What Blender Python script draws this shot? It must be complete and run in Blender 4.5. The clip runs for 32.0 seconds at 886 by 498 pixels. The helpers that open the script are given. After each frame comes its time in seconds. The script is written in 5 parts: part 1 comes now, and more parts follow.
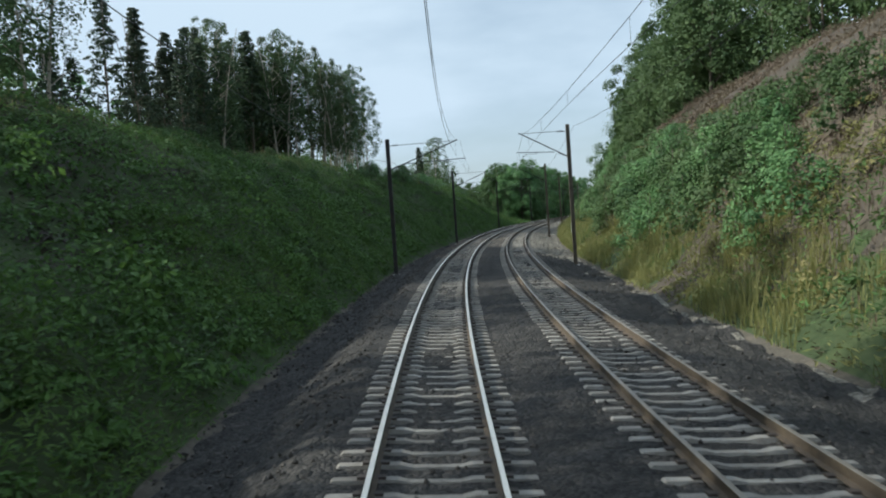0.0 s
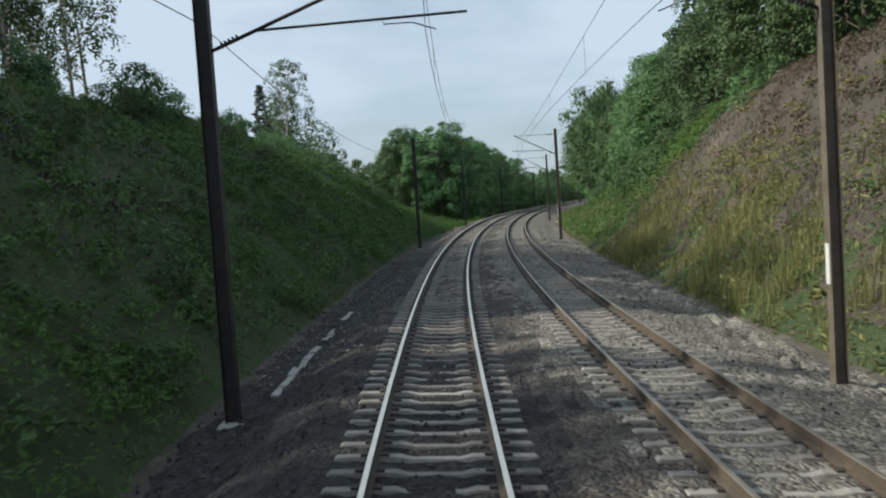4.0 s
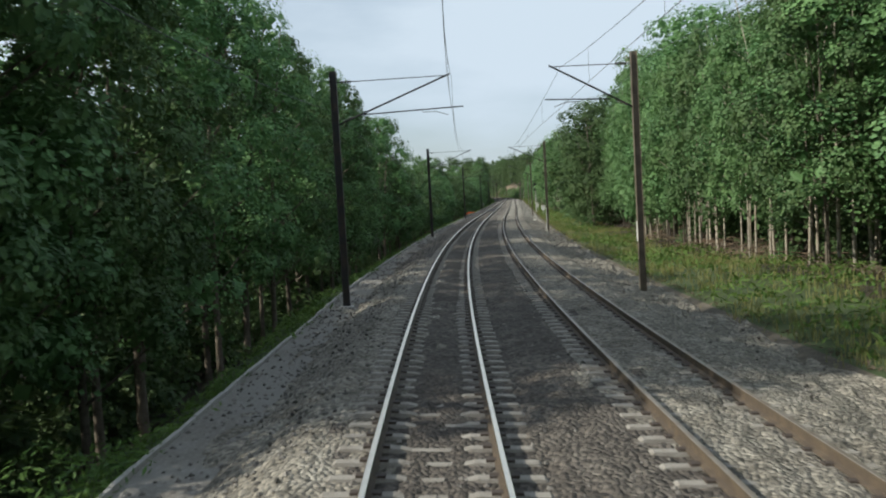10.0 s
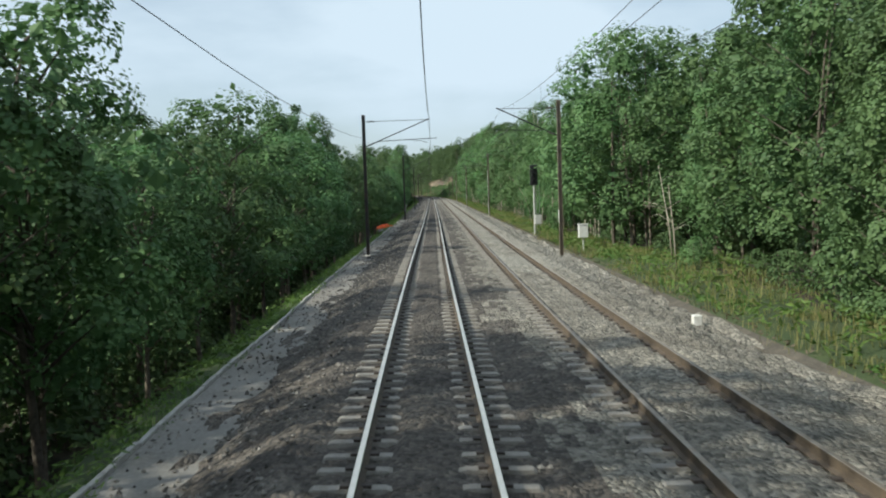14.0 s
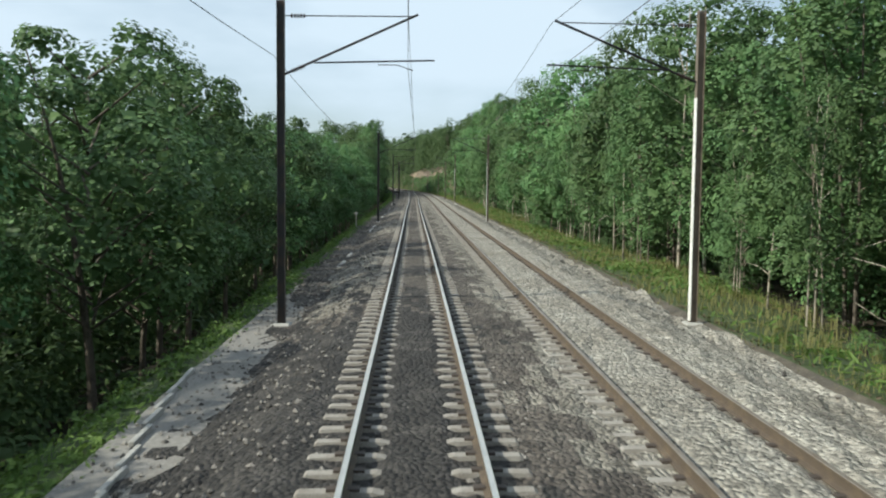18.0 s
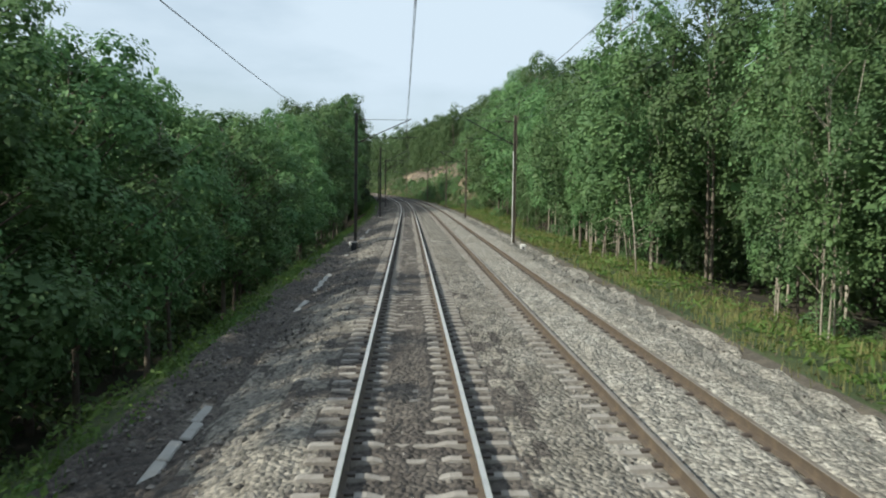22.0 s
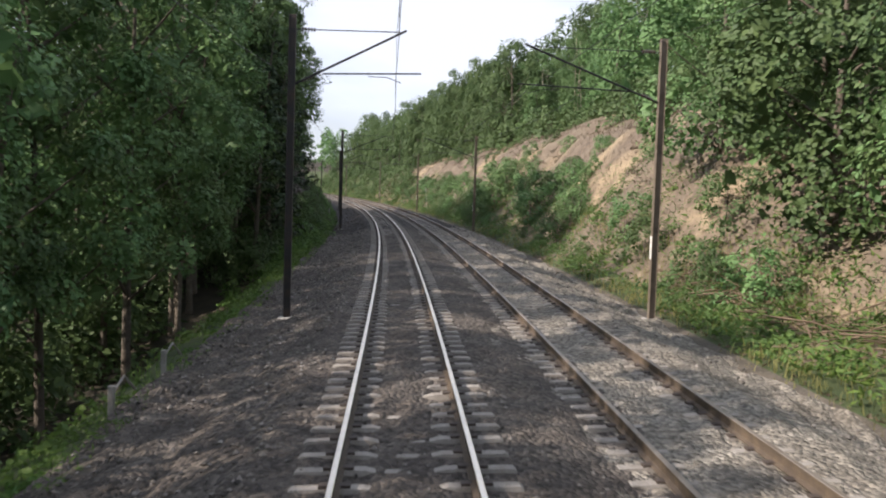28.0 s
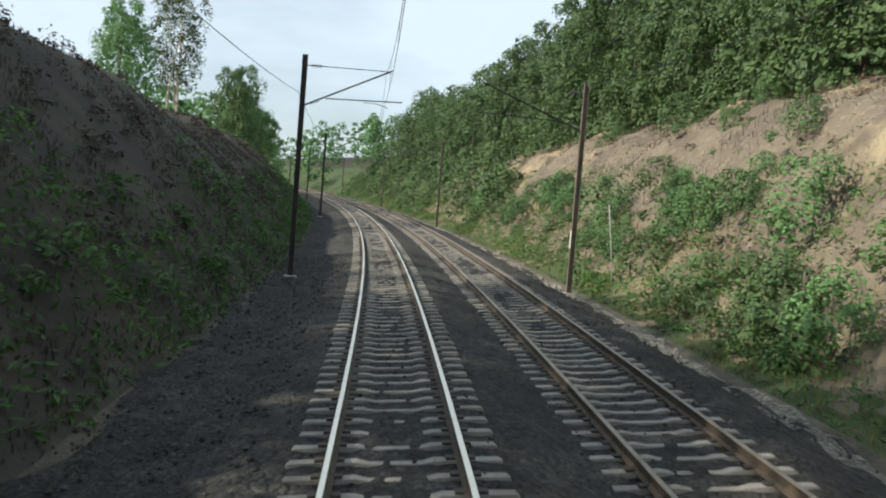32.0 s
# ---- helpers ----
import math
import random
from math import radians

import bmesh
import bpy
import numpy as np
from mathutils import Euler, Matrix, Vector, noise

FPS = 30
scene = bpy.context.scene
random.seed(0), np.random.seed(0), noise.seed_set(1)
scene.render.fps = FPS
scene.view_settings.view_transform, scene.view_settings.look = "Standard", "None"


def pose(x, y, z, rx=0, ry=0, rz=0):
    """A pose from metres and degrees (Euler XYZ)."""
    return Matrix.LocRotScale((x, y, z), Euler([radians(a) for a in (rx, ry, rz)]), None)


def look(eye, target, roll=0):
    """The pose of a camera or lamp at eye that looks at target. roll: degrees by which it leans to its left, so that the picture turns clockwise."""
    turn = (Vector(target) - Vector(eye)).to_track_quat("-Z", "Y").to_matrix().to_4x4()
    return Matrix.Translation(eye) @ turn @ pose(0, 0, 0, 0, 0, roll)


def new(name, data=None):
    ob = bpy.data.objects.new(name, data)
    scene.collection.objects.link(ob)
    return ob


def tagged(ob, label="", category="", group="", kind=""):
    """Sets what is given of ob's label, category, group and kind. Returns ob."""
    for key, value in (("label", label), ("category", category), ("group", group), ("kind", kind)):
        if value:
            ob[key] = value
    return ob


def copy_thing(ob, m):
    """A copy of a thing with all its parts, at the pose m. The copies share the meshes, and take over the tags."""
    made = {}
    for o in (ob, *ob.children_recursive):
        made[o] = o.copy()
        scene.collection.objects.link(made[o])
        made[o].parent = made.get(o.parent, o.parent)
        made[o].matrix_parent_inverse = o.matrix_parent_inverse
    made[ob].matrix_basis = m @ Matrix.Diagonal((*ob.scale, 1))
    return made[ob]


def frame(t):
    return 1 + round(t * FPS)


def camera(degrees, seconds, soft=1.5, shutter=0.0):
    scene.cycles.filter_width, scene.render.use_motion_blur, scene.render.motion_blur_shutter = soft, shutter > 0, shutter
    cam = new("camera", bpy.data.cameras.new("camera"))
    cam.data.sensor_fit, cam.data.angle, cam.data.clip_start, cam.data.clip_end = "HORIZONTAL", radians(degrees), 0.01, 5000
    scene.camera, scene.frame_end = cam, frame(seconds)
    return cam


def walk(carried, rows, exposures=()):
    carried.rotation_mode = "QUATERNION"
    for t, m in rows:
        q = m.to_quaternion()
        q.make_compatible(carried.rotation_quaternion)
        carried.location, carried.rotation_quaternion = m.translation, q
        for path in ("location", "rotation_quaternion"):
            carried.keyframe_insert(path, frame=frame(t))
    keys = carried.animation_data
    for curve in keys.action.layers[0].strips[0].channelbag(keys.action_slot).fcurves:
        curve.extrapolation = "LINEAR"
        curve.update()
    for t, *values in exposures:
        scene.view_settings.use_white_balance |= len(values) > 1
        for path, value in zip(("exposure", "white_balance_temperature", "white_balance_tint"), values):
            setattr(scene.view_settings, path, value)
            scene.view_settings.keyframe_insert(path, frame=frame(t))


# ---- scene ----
FOV = 2 * math.degrees(math.atan(784 / 1590))
cam = camera(FOV, 32.0, soft=2.0, shutter=0.08)
PATH = [
    (0.0, 0.169, 6.679, 2.991, 87.801, 3.861, -1.863),
    (0.5, 0.387, 17.568, 3.038, 87.789, 3.832, -2.696),
    (1.0, 0.752, 28.433, 3.082, 87.514, 3.805, -3.540),
    (1.5, 1.282, 39.329, 3.122, 87.190, 3.623, -4.478),
    (2.0, 1.978, 50.208, 3.159, 87.086, 3.352, -5.308),
    (2.5, 2.841, 61.099, 3.192, 87.161, 3.238, -6.172),
    (3.0, 3.876, 71.989, 3.221, 86.963, 3.351, -7.033),
    (3.5, 5.078, 82.854, 3.247, 86.811, 3.485, -7.859),
    (4.0, 6.439, 93.675, 3.269, 86.816, 3.717, -8.654),
    (4.5, 7.953, 104.439, 3.289, 86.778, 3.728, -9.418),
    (5.0, 9.623, 115.174, 3.306, 86.784, 3.733, -10.263),
    (5.5, 11.452, 125.879, 3.320, 86.793, 3.738, -11.104),
    (6.0, 13.435, 136.566, 3.332, 86.802, 3.742, -11.937),
    (6.5, 15.569, 147.247, 3.343, 86.812, 3.644, -12.750),
    (7.0, 17.858, 157.920, 3.351, 87.206, 3.420, -13.488),
    (7.5, 20.311, 168.624, 3.358, 87.196, 3.323, -14.303),
    (8.0, 22.927, 179.346, 3.362, 87.139, 3.193, -15.172),
    (8.5, 25.702, 190.039, 3.364, 87.046, 3.393, -15.963),
    (9.0, 28.628, 200.682, 3.363, 86.684, 3.417, -16.658),
    (9.5, 31.714, 211.320, 3.360, 86.627, 3.383, -17.458),
    (10.0, 34.976, 222.017, 3.354, 86.645, 3.178, -18.234),
    (10.5, 38.398, 232.710, 3.346, 86.663, 3.046, -19.005),
    (11.0, 41.994, 243.440, 3.336, 86.314, 3.000, -19.808),
    (11.5, 45.774, 254.227, 3.325, 86.114, 3.127, -20.594),
    (12.0, 49.720, 265.073, 3.313, 86.140, 3.003, -21.266),
    (12.5, 53.837, 276.005, 3.300, 86.061, 2.818, -21.971),
    (13.0, 58.074, 286.926, 3.288, 86.278, 2.650, -22.580),
    (13.5, 62.393, 297.819, 3.277, 86.625, 2.301, -23.062),
    (14.0, 66.772, 308.684, 3.266, 86.255, 1.833, -23.501),
    (14.5, 71.207, 319.531, 3.257, 86.056, 1.375, -23.836),
    (15.0, 75.696, 330.386, 3.248, 86.083, 0.967, -24.069),
    (15.5, 80.229, 341.251, 3.241, 86.112, 0.577, -24.246),
    (16.0, 84.789, 352.117, 3.236, 86.141, 0.187, -24.365),
    (16.5, 89.357, 362.974, 3.232, 86.170, -0.204, -24.432),
    (17.0, 93.935, 373.819, 3.229, 86.161, -0.491, -24.504),
    (17.5, 98.502, 384.643, 3.229, 85.845, -0.531, -24.547),
    (18.0, 103.035, 395.406, 3.230, 85.824, -0.580, -24.657),
    (18.5, 107.523, 406.078, 3.232, 86.019, -0.570, -24.963),
    (19.0, 111.956, 416.629, 3.236, 86.097, -0.516, -25.038),
    (19.5, 116.355, 427.111, 3.242, 86.310, -0.680, -24.945),
    (20.0, 120.744, 437.588, 3.249, 86.525, -1.031, -25.003),
    (20.5, 125.113, 448.023, 3.257, 86.314, -0.909, -25.032),
    (21.0, 129.456, 458.400, 3.266, 85.832, -0.812, -25.056),
    (21.5, 133.775, 468.715, 3.275, 85.912, -0.826, -25.035),
    (22.0, 138.067, 478.949, 3.285, 86.099, -0.798, -25.057),
    (22.5, 142.326, 489.090, 3.295, 86.076, -0.815, -25.085),
    (23.0, 146.576, 499.185, 3.305, 85.757, -0.790, -25.073),
    (23.5, 150.856, 509.339, 3.314, 85.758, -0.846, -25.034),
    (24.0, 155.145, 519.521, 3.323, 86.033, -1.017, -25.034),
    (24.5, 159.436, 529.730, 3.331, 86.374, -1.089, -25.048),
    (25.0, 163.729, 539.957, 3.339, 86.266, -1.150, -25.026),
    (25.5, 168.028, 550.201, 3.347, 86.160, -1.210, -25.027),
    (26.0, 172.324, 560.456, 3.354, 86.055, -1.363, -24.986),
    (26.5, 176.606, 570.716, 3.362, 85.951, -1.517, -24.883),
    (27.0, 180.863, 580.985, 3.371, 85.827, -1.638, -24.847),
    (27.5, 185.087, 591.267, 3.381, 85.816, -1.656, -24.643),
    (28.0, 189.272, 601.578, 3.391, 86.263, -1.832, -24.430),
    (28.5, 193.455, 612.035, 3.404, 87.449, -1.861, -24.180),
    (29.0, 197.616, 622.617, 3.420, 88.171, -1.976, -23.915),
    (29.5, 201.729, 633.314, 3.438, 87.721, -2.305, -23.557),
    (30.0, 205.783, 644.105, 3.459, 87.550, -2.728, -23.155),
    (30.5, 209.751, 654.947, 3.485, 87.394, -3.216, -22.648),
    (31.0, 213.595, 665.762, 3.515, 86.941, -3.620, -22.128),
    (31.5, 217.313, 676.580, 3.550, 86.750, -4.080, -21.521),
    (32.0, 220.901, 687.422, 3.590, 86.497, -4.614, -20.871),
]

EXPOSURES = [(0, 0.03, 5900, 2), (1, -0.06, 5900, 2), (2, -0.1, 5900, 2), (3, 0.02, 6000, 4), (4, -0.1, 6050, 4), (7, -0.05, 6150, 3), (8, -0.18, 6100, 3), (9, -0.06, 6250, 5), (10, -0.02, 6250, 5), (11, 0.30, 6300, 8), (12, 0.27, 6250, 5), (13, 0.27, 6150, 3), (14, 0.1, 6150, 2), (16.5, 0.13, 6150, 2), (19, 0.16, 6150, 2), (21, 0.09, 6180, 3), (24.5, 0.1, 6250, 4), (26.5, 0.62, 6550, 16), (28, 0.48, 6500, 18), (29, 0.36, 6350, 15), (30, 0.45, 6380, 12), (31, 0.34, 6380, 8), (32, 0.26, 6350, 4)]
walk(cam, [(t, pose(x, y, z, rx, ry, rz)) for t, x, y, z, rx, ry, rz in PATH], EXPOSURES)

# ---- world, sun ----
SUN_EL, SUN_AZ = radians(36.5), radians(-86)  # azimuth from the track's first heading, to the right
world = bpy.data.worlds.new("sky")
scene.world = world
world.use_nodes = True
wn, wl = world.node_tree.nodes, world.node_tree.links
wn.clear()
w_out = wn.new("ShaderNodeOutputWorld")
w_bg = wn.new("ShaderNodeBackground")
w_sky = wn.new("ShaderNodeTexSky")
w_sky.sky_type, w_sky.sun_disc = "NISHITA", False
w_sky.sun_elevation, w_sky.sun_rotation = SUN_EL, SUN_AZ
w_sky.air_density, w_sky.dust_density, w_sky.ozone_density = 1.0, 1.2, 1.0
w_co = wn.new("ShaderNodeTexCoord")
w_map = wn.new("ShaderNodeMapping")
w_map.inputs["Scale"].default_value = (1.2, 1.2, 3.6)
w_noise = wn.new("ShaderNodeTexNoise")
w_noise.inputs["Scale"].default_value, w_noise.inputs["Detail"].default_value = 1.5, 8
w_ramp = wn.new("ShaderNodeValToRGB")
w_ramp.color_ramp.elements[0].position, w_ramp.color_ramp.elements[1].position = 0.30, 0.60
w_mix = wn.new("ShaderNodeMix")
w_mix.data_type = "RGBA"
w_mix.inputs["B"].default_value = (6.9, 7.7, 8.7, 1)
wl.new(w_co.outputs["Generated"], w_map.inputs["Vector"])
wl.new(w_map.outputs[0], w_noise.inputs["Vector"])
wl.new(w_noise.outputs[0], w_ramp.inputs[0])
wl.new(w_ramp.outputs[0], w_mix.inputs["Factor"])
wl.new(w_sky.outputs[0], w_mix.inputs["A"])
wl.new(w_mix.outputs["Result"], w_bg.inputs[0])
wl.new(w_bg.outputs[0], w_out.inputs[0])
w_bg.inputs[1].default_value = 0.10

sun = new("sun", bpy.data.lights.new("sun", "SUN"))
sun.data.energy, sun.data.angle, sun.data.color = 5.0, radians(0.8), (1.0, 0.92, 0.79)
sun_dir = Vector((math.sin(SUN_AZ) * math.cos(SUN_EL), math.cos(SUN_AZ) * math.cos(SUN_EL), math.sin(SUN_EL)))
sun.matrix_world = look(sun_dir * 500, (0, 0, 0))


# ---- materials ----
def material(name, base, rough=0.8, metal=0.0, spots=(), bump=0.0, bump_scale=30.0, per_object=0.0, per_island=0.0, spec=0.4):
    """A surface: base colour, then layers of (noise scale, low, high, colour, strength), and a fine relief."""
    m = bpy.data.materials.new(name)
    m.use_nodes = True
    n, l = m.node_tree.nodes, m.node_tree.links
    b = n["Principled BSDF"]
    b.inputs["Roughness"].default_value, b.inputs["Metallic"].default_value = rough, metal
    b.inputs["Specular IOR Level"].default_value = spec
    geo = n.new("ShaderNodeNewGeometry")
    rgb = n.new("ShaderNodeRGB")
    rgb.outputs[0].default_value = (*base, 1)
    col = rgb.outputs[0]
    for scale, low, high, tint, strength in spots:
        tex = n.new("ShaderNodeTexNoise")
        tex.inputs["Scale"].default_value, tex.inputs["Detail"].default_value = scale, 5
        l.new(geo.outputs["Position"], tex.inputs["Vector"])
        r = n.new("ShaderNodeMapRange")
        r.inputs["From Min"].default_value, r.inputs["From Max"].default_value, r.inputs["To Max"].default_value = low, high, strength
        l.new(tex.outputs[0], r.inputs["Value"])
        mix = n.new("ShaderNodeMix")
        mix.data_type = "RGBA"
        mix.inputs["B"].default_value = (*tint, 1)
        l.new(r.outputs[0], mix.inputs["Factor"])
        l.new(col, mix.inputs["A"])
        col = mix.outputs["Result"]
    for amount, source in ((per_object, "object"), (per_island, "island")):
        if not amount:
            continue
        out = n.new("ShaderNodeObjectInfo").outputs["Random"] if source == "object" else geo.outputs["Random Per Island"]
        r = n.new("ShaderNodeMapRange")
        r.inputs["To Min"].default_value, r.inputs["To Max"].default_value = 1 - amount, 1 + amount
        l.new(out, r.inputs["Value"])
        hsv = n.new("ShaderNodeHueSaturation")
        l.new(r.outputs[0], hsv.inputs["Value"])
        l.new(col, hsv.inputs["Color"])
        col = hsv.outputs[0]
    l.new(col, b.inputs["Base Color"])
    if bump:
        tex = n.new("ShaderNodeTexNoise")
        tex.inputs["Scale"].default_value, tex.inputs["Detail"].default_value = bump_scale, 4
        l.new(geo.outputs["Position"], tex.inputs["Vector"])
        bp = n.new("ShaderNodeBump")
        bp.inputs["Strength"].default_value, bp.inputs["Distance"].default_value = bump, 0.03
        l.new(tex.outputs[0], bp.inputs["Height"])
        l.new(bp.outputs[0], b.inputs["Normal"])
    return m


def leaf_material(name, dark, light, through_light=0.3, per_object=0.25, patchy=0.0, patch_scale=0.5):
    """Foliage: two greens mixed leaf by leaf and tree by tree, with light coming through the leaf."""
    m = bpy.data.materials.new(name)
    m.use_nodes = True
    n, l = m.node_tree.nodes, m.node_tree.links
    b = n["Principled BSDF"]
    b.inputs["Roughness"].default_value = 0.55
    b.inputs["Specular IOR Level"].default_value = 0.25
    geo, info = n.new("ShaderNodeNewGeometry"), n.new("ShaderNodeObjectInfo")
    mix = n.new("ShaderNodeMix")
    mix.data_type = "RGBA"
    mix.inputs["A"].default_value, mix.inputs["B"].default_value = (*dark, 1), (*light, 1)
    noise, spread = n.new("ShaderNodeTexNoise"), n.new("ShaderNodeMapRange")
    noise.inputs["Scale"].default_value, noise.inputs["Detail"].default_value = patch_scale, 3
    spread.inputs["From Min"].default_value, spread.inputs["From Max"].default_value = 0.3, 0.7
    l.new(geo.outputs["Position"], noise.inputs["Vector"])
    l.new(noise.outputs[0], spread.inputs["Value"])
    share = n.new("ShaderNodeMix")
    share.inputs["Factor"].default_value = patchy
    l.new(geo.outputs["Random Per Island"], share.inputs["A"])
    l.new(spread.outputs[0], share.inputs["B"])
    l.new(share.outputs["Result"], mix.inputs["Factor"])
    r = n.new("ShaderNodeMapRange")
    r.inputs["To Min"].default_value, r.inputs["To Max"].default_value = 1 - per_object, 1 + per_object
    l.new(info.outputs["Random"], r.inputs["Value"])
    r2 = n.new("ShaderNodeMapRange")
    r2.inputs["To Min"].default_value, r2.inputs["To Max"].default_value = 0.485, 0.515
    l.new(info.outputs["Random"], r2.inputs["Value"])
    hsv = n.new("ShaderNodeHueSaturation")
    l.new(r.outputs[0], hsv.inputs["Value"])
    l.new(r2.outputs[0], hsv.inputs["Hue"])
    l.new(mix.outputs["Result"], hsv.inputs["Color"])
    l.new(hsv.outputs[0], b.inputs["Base Color"])
    tr = n.new("ShaderNodeBsdfTranslucent")
    l.new(hsv.outputs[0], tr.inputs["Color"])
    ms = n.new("ShaderNodeMixShader")
    ms.inputs[0].default_value = through_light
    l.new(b.outputs[0], ms.inputs[1])
    l.new(tr.outputs[0], ms.inputs[2])
    l.new(ms.outputs[0], n["Material Output"].inputs[0])
    return m


def ballast_material(name, base, dark, light):
    m = material(name, base, 0.9, spots=((0.3, 0.42, 0.66, dark, 0.8), (1.1, 0.5, 0.72, light, 0.7), (4, 0.45, 0.7, dark, 0.5)))
    n, l = m.node_tree.nodes, m.node_tree.links
    b = n["Principled BSDF"]
    col = b.inputs["Base Color"].links[0].from_socket
    geo = n.new("ShaderNodeNewGeometry")
    v = n.new("ShaderNodeTexVoronoi")
    v.inputs["Scale"].default_value = 14.0
    l.new(geo.outputs["Position"], v.inputs["Vector"])
    bw = n.new("ShaderNodeRGBToBW")
    l.new(v.outputs["Color"], bw.inputs[0])
    r = n.new("ShaderNodeMapRange")
    r.inputs["From Min"].default_value, r.inputs["From Max"].default_value = 0.2, 0.85
    r.inputs["To Min"].default_value, r.inputs["To Max"].default_value = 0.5, 1.55
    l.new(bw.outputs[0], r.inputs["Value"])
    hsv = n.new("ShaderNodeHueSaturation")
    l.new(r.outputs[0], hsv.inputs["Value"])
    l.new(col, hsv.inputs["Color"])
    l.new(hsv.outputs[0], b.inputs["Base Color"])
    bp = n.new("ShaderNodeBump")
    bp.invert = True
    bp.inputs["Strength"].default_value, bp.inputs["Distance"].default_value = 1.0, 0.06
    l.new(v.outputs["Distance"], bp.inputs["Height"])
    l.new(bp.outputs[0], b.inputs["Normal"])
    return m


M_BALLAST = ballast_material("brown_ballast", (0.105, 0.090, 0.076), (0.060, 0.050, 0.043), (0.17, 0.15, 0.128))
M_BALLAST2 = ballast_material("grey_ballast", (0.235, 0.214, 0.178), (0.145, 0.127, 0.102), (0.33, 0.305, 0.26))
# dark stone, with the shade of the cuttings and wood mixed into its colour
M_BALLAST3 = ballast_material("shaded_sooty_ballast", (0.044, 0.040, 0.037), (0.026, 0.023, 0.021), (0.090, 0.081, 0.072))
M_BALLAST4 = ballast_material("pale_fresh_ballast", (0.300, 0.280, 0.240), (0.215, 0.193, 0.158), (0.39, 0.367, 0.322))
M_STONE = material("stone", (0.17, 0.156, 0.14), 0.9, per_island=0.7, bump=0.3, bump_scale=60)
# loose stones whose colour is lowered to hold the cuttings' shade
M_STONE2 = material("shaded_dark_stone", (0.075, 0.067, 0.060), 0.9, per_island=0.7, bump=0.3, bump_scale=60)
M_SLEEPER = material("concrete_sleeper", (0.32, 0.296, 0.262), 0.85, spots=((1.3, 0.48, 0.66, (0.21, 0.185, 0.155), 0.7), (6, 0.45, 0.7, (0.20, 0.172, 0.142), 0.6), (40, 0.5, 0.7, (0.42, 0.40, 0.37), 0.5)), bump=0.3, bump_scale=70, per_object=0.22)
M_RAIL = material("rusty_rail", (0.098, 0.075, 0.055), 0.75, metal=0.0, spots=((5, 0.45, 0.7, (0.15, 0.112, 0.075), 0.8), (60, 0.5, 0.7, (0.06, 0.045, 0.034), 0.6)), bump=0.2, bump_scale=90)
M_RAILTOP = material("polished_rail_head", (0.98, 0.89, 0.76), 0.36, metal=1.0, spots=((3, 0.5, 0.7, (0.80, 0.72, 0.61), 0.6),))
M_RAILTOP2 = material("dull_rail_head", (0.33, 0.285, 0.235), 0.45, metal=0.6, spots=((3, 0.45, 0.7, (0.24, 0.18, 0.13), 0.8),))
M_CLIP = material("rail_clip", (0.07, 0.055, 0.045), 0.7)
M_GROUND = material("ground_soil", (0.085, 0.073, 0.058), 0.95, spots=((0.3, 0.42, 0.62, (0.06, 0.05, 0.035), 0.8), (1.6, 0.45, 0.7, (0.15, 0.125, 0.095), 0.8), (14, 0.5, 0.7, (0.20, 0.18, 0.15), 0.5)), bump=0.8, bump_scale=5)
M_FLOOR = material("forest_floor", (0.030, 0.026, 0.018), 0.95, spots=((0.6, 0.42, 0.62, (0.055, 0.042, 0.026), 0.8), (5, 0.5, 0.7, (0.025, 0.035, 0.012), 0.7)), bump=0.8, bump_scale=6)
M_BANK = material("grassy_earth", (0.048, 0.072, 0.026), 0.95, spots=((0.5, 0.42, 0.62, (0.066, 0.086, 0.030), 0.8), (2.2, 0.45, 0.7, (0.034, 0.050, 0.018), 0.8), (11, 0.5, 0.7, (0.085, 0.095, 0.04), 0.5)), bump=1.0, bump_scale=6)
M_BROWN = material("dry_slope", (0.080, 0.065, 0.053), 0.95, spots=((0.09, 0.54, 0.64, (0.18, 0.148, 0.11), 0.8), (0.4, 0.48, 0.64, (0.062, 0.056, 0.036), 0.8), (1.4, 0.45, 0.7, (0.11, 0.088, 0.068), 0.7), (8, 0.5, 0.7, (0.055, 0.044, 0.034), 0.6)), bump=1.0, bump_scale=5)
M_SAND = material("sandy_slope", (0.178, 0.146, 0.108), 0.95, spots=((0.11, 0.50, 0.60, (0.39, 0.305, 0.19), 0.75), (0.35, 0.48, 0.62, (0.105, 0.082, 0.063), 0.85), (0.9, 0.45, 0.66, (0.14, 0.108, 0.082), 0.7), (2.6, 0.52, 0.68, (0.28, 0.22, 0.15), 0.6), (9, 0.5, 0.7, (0.11, 0.082, 0.058), 0.6)), bump=1.0, bump_scale=4)
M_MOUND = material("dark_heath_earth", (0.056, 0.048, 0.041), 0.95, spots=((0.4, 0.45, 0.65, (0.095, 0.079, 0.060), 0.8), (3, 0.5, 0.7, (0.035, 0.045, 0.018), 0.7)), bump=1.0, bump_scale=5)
M_PATH = material("grey_path", (0.23, 0.215, 0.195), 0.95, spots=((0.6, 0.45, 0.65, (0.18, 0.162, 0.14), 0.8), (14, 0.5, 0.7, (0.34, 0.325, 0.30), 0.6)), bump=0.6, bump_scale=30)
M_MAST = material("dark_steel", (0.045, 0.043, 0.042), 0.6, metal=0.2, spots=((3, 0.45, 0.7, (0.085, 0.06, 0.045), 0.8),), bump=0.1)
M_MAST2 = material("weathered_steel", (0.175, 0.142, 0.108), 0.65, metal=0.1, spots=((2.5, 0.45, 0.7, (0.10, 0.078, 0.058), 0.8), (25, 0.5, 0.7, (0.23, 0.185, 0.14), 0.5)), bump=0.1)
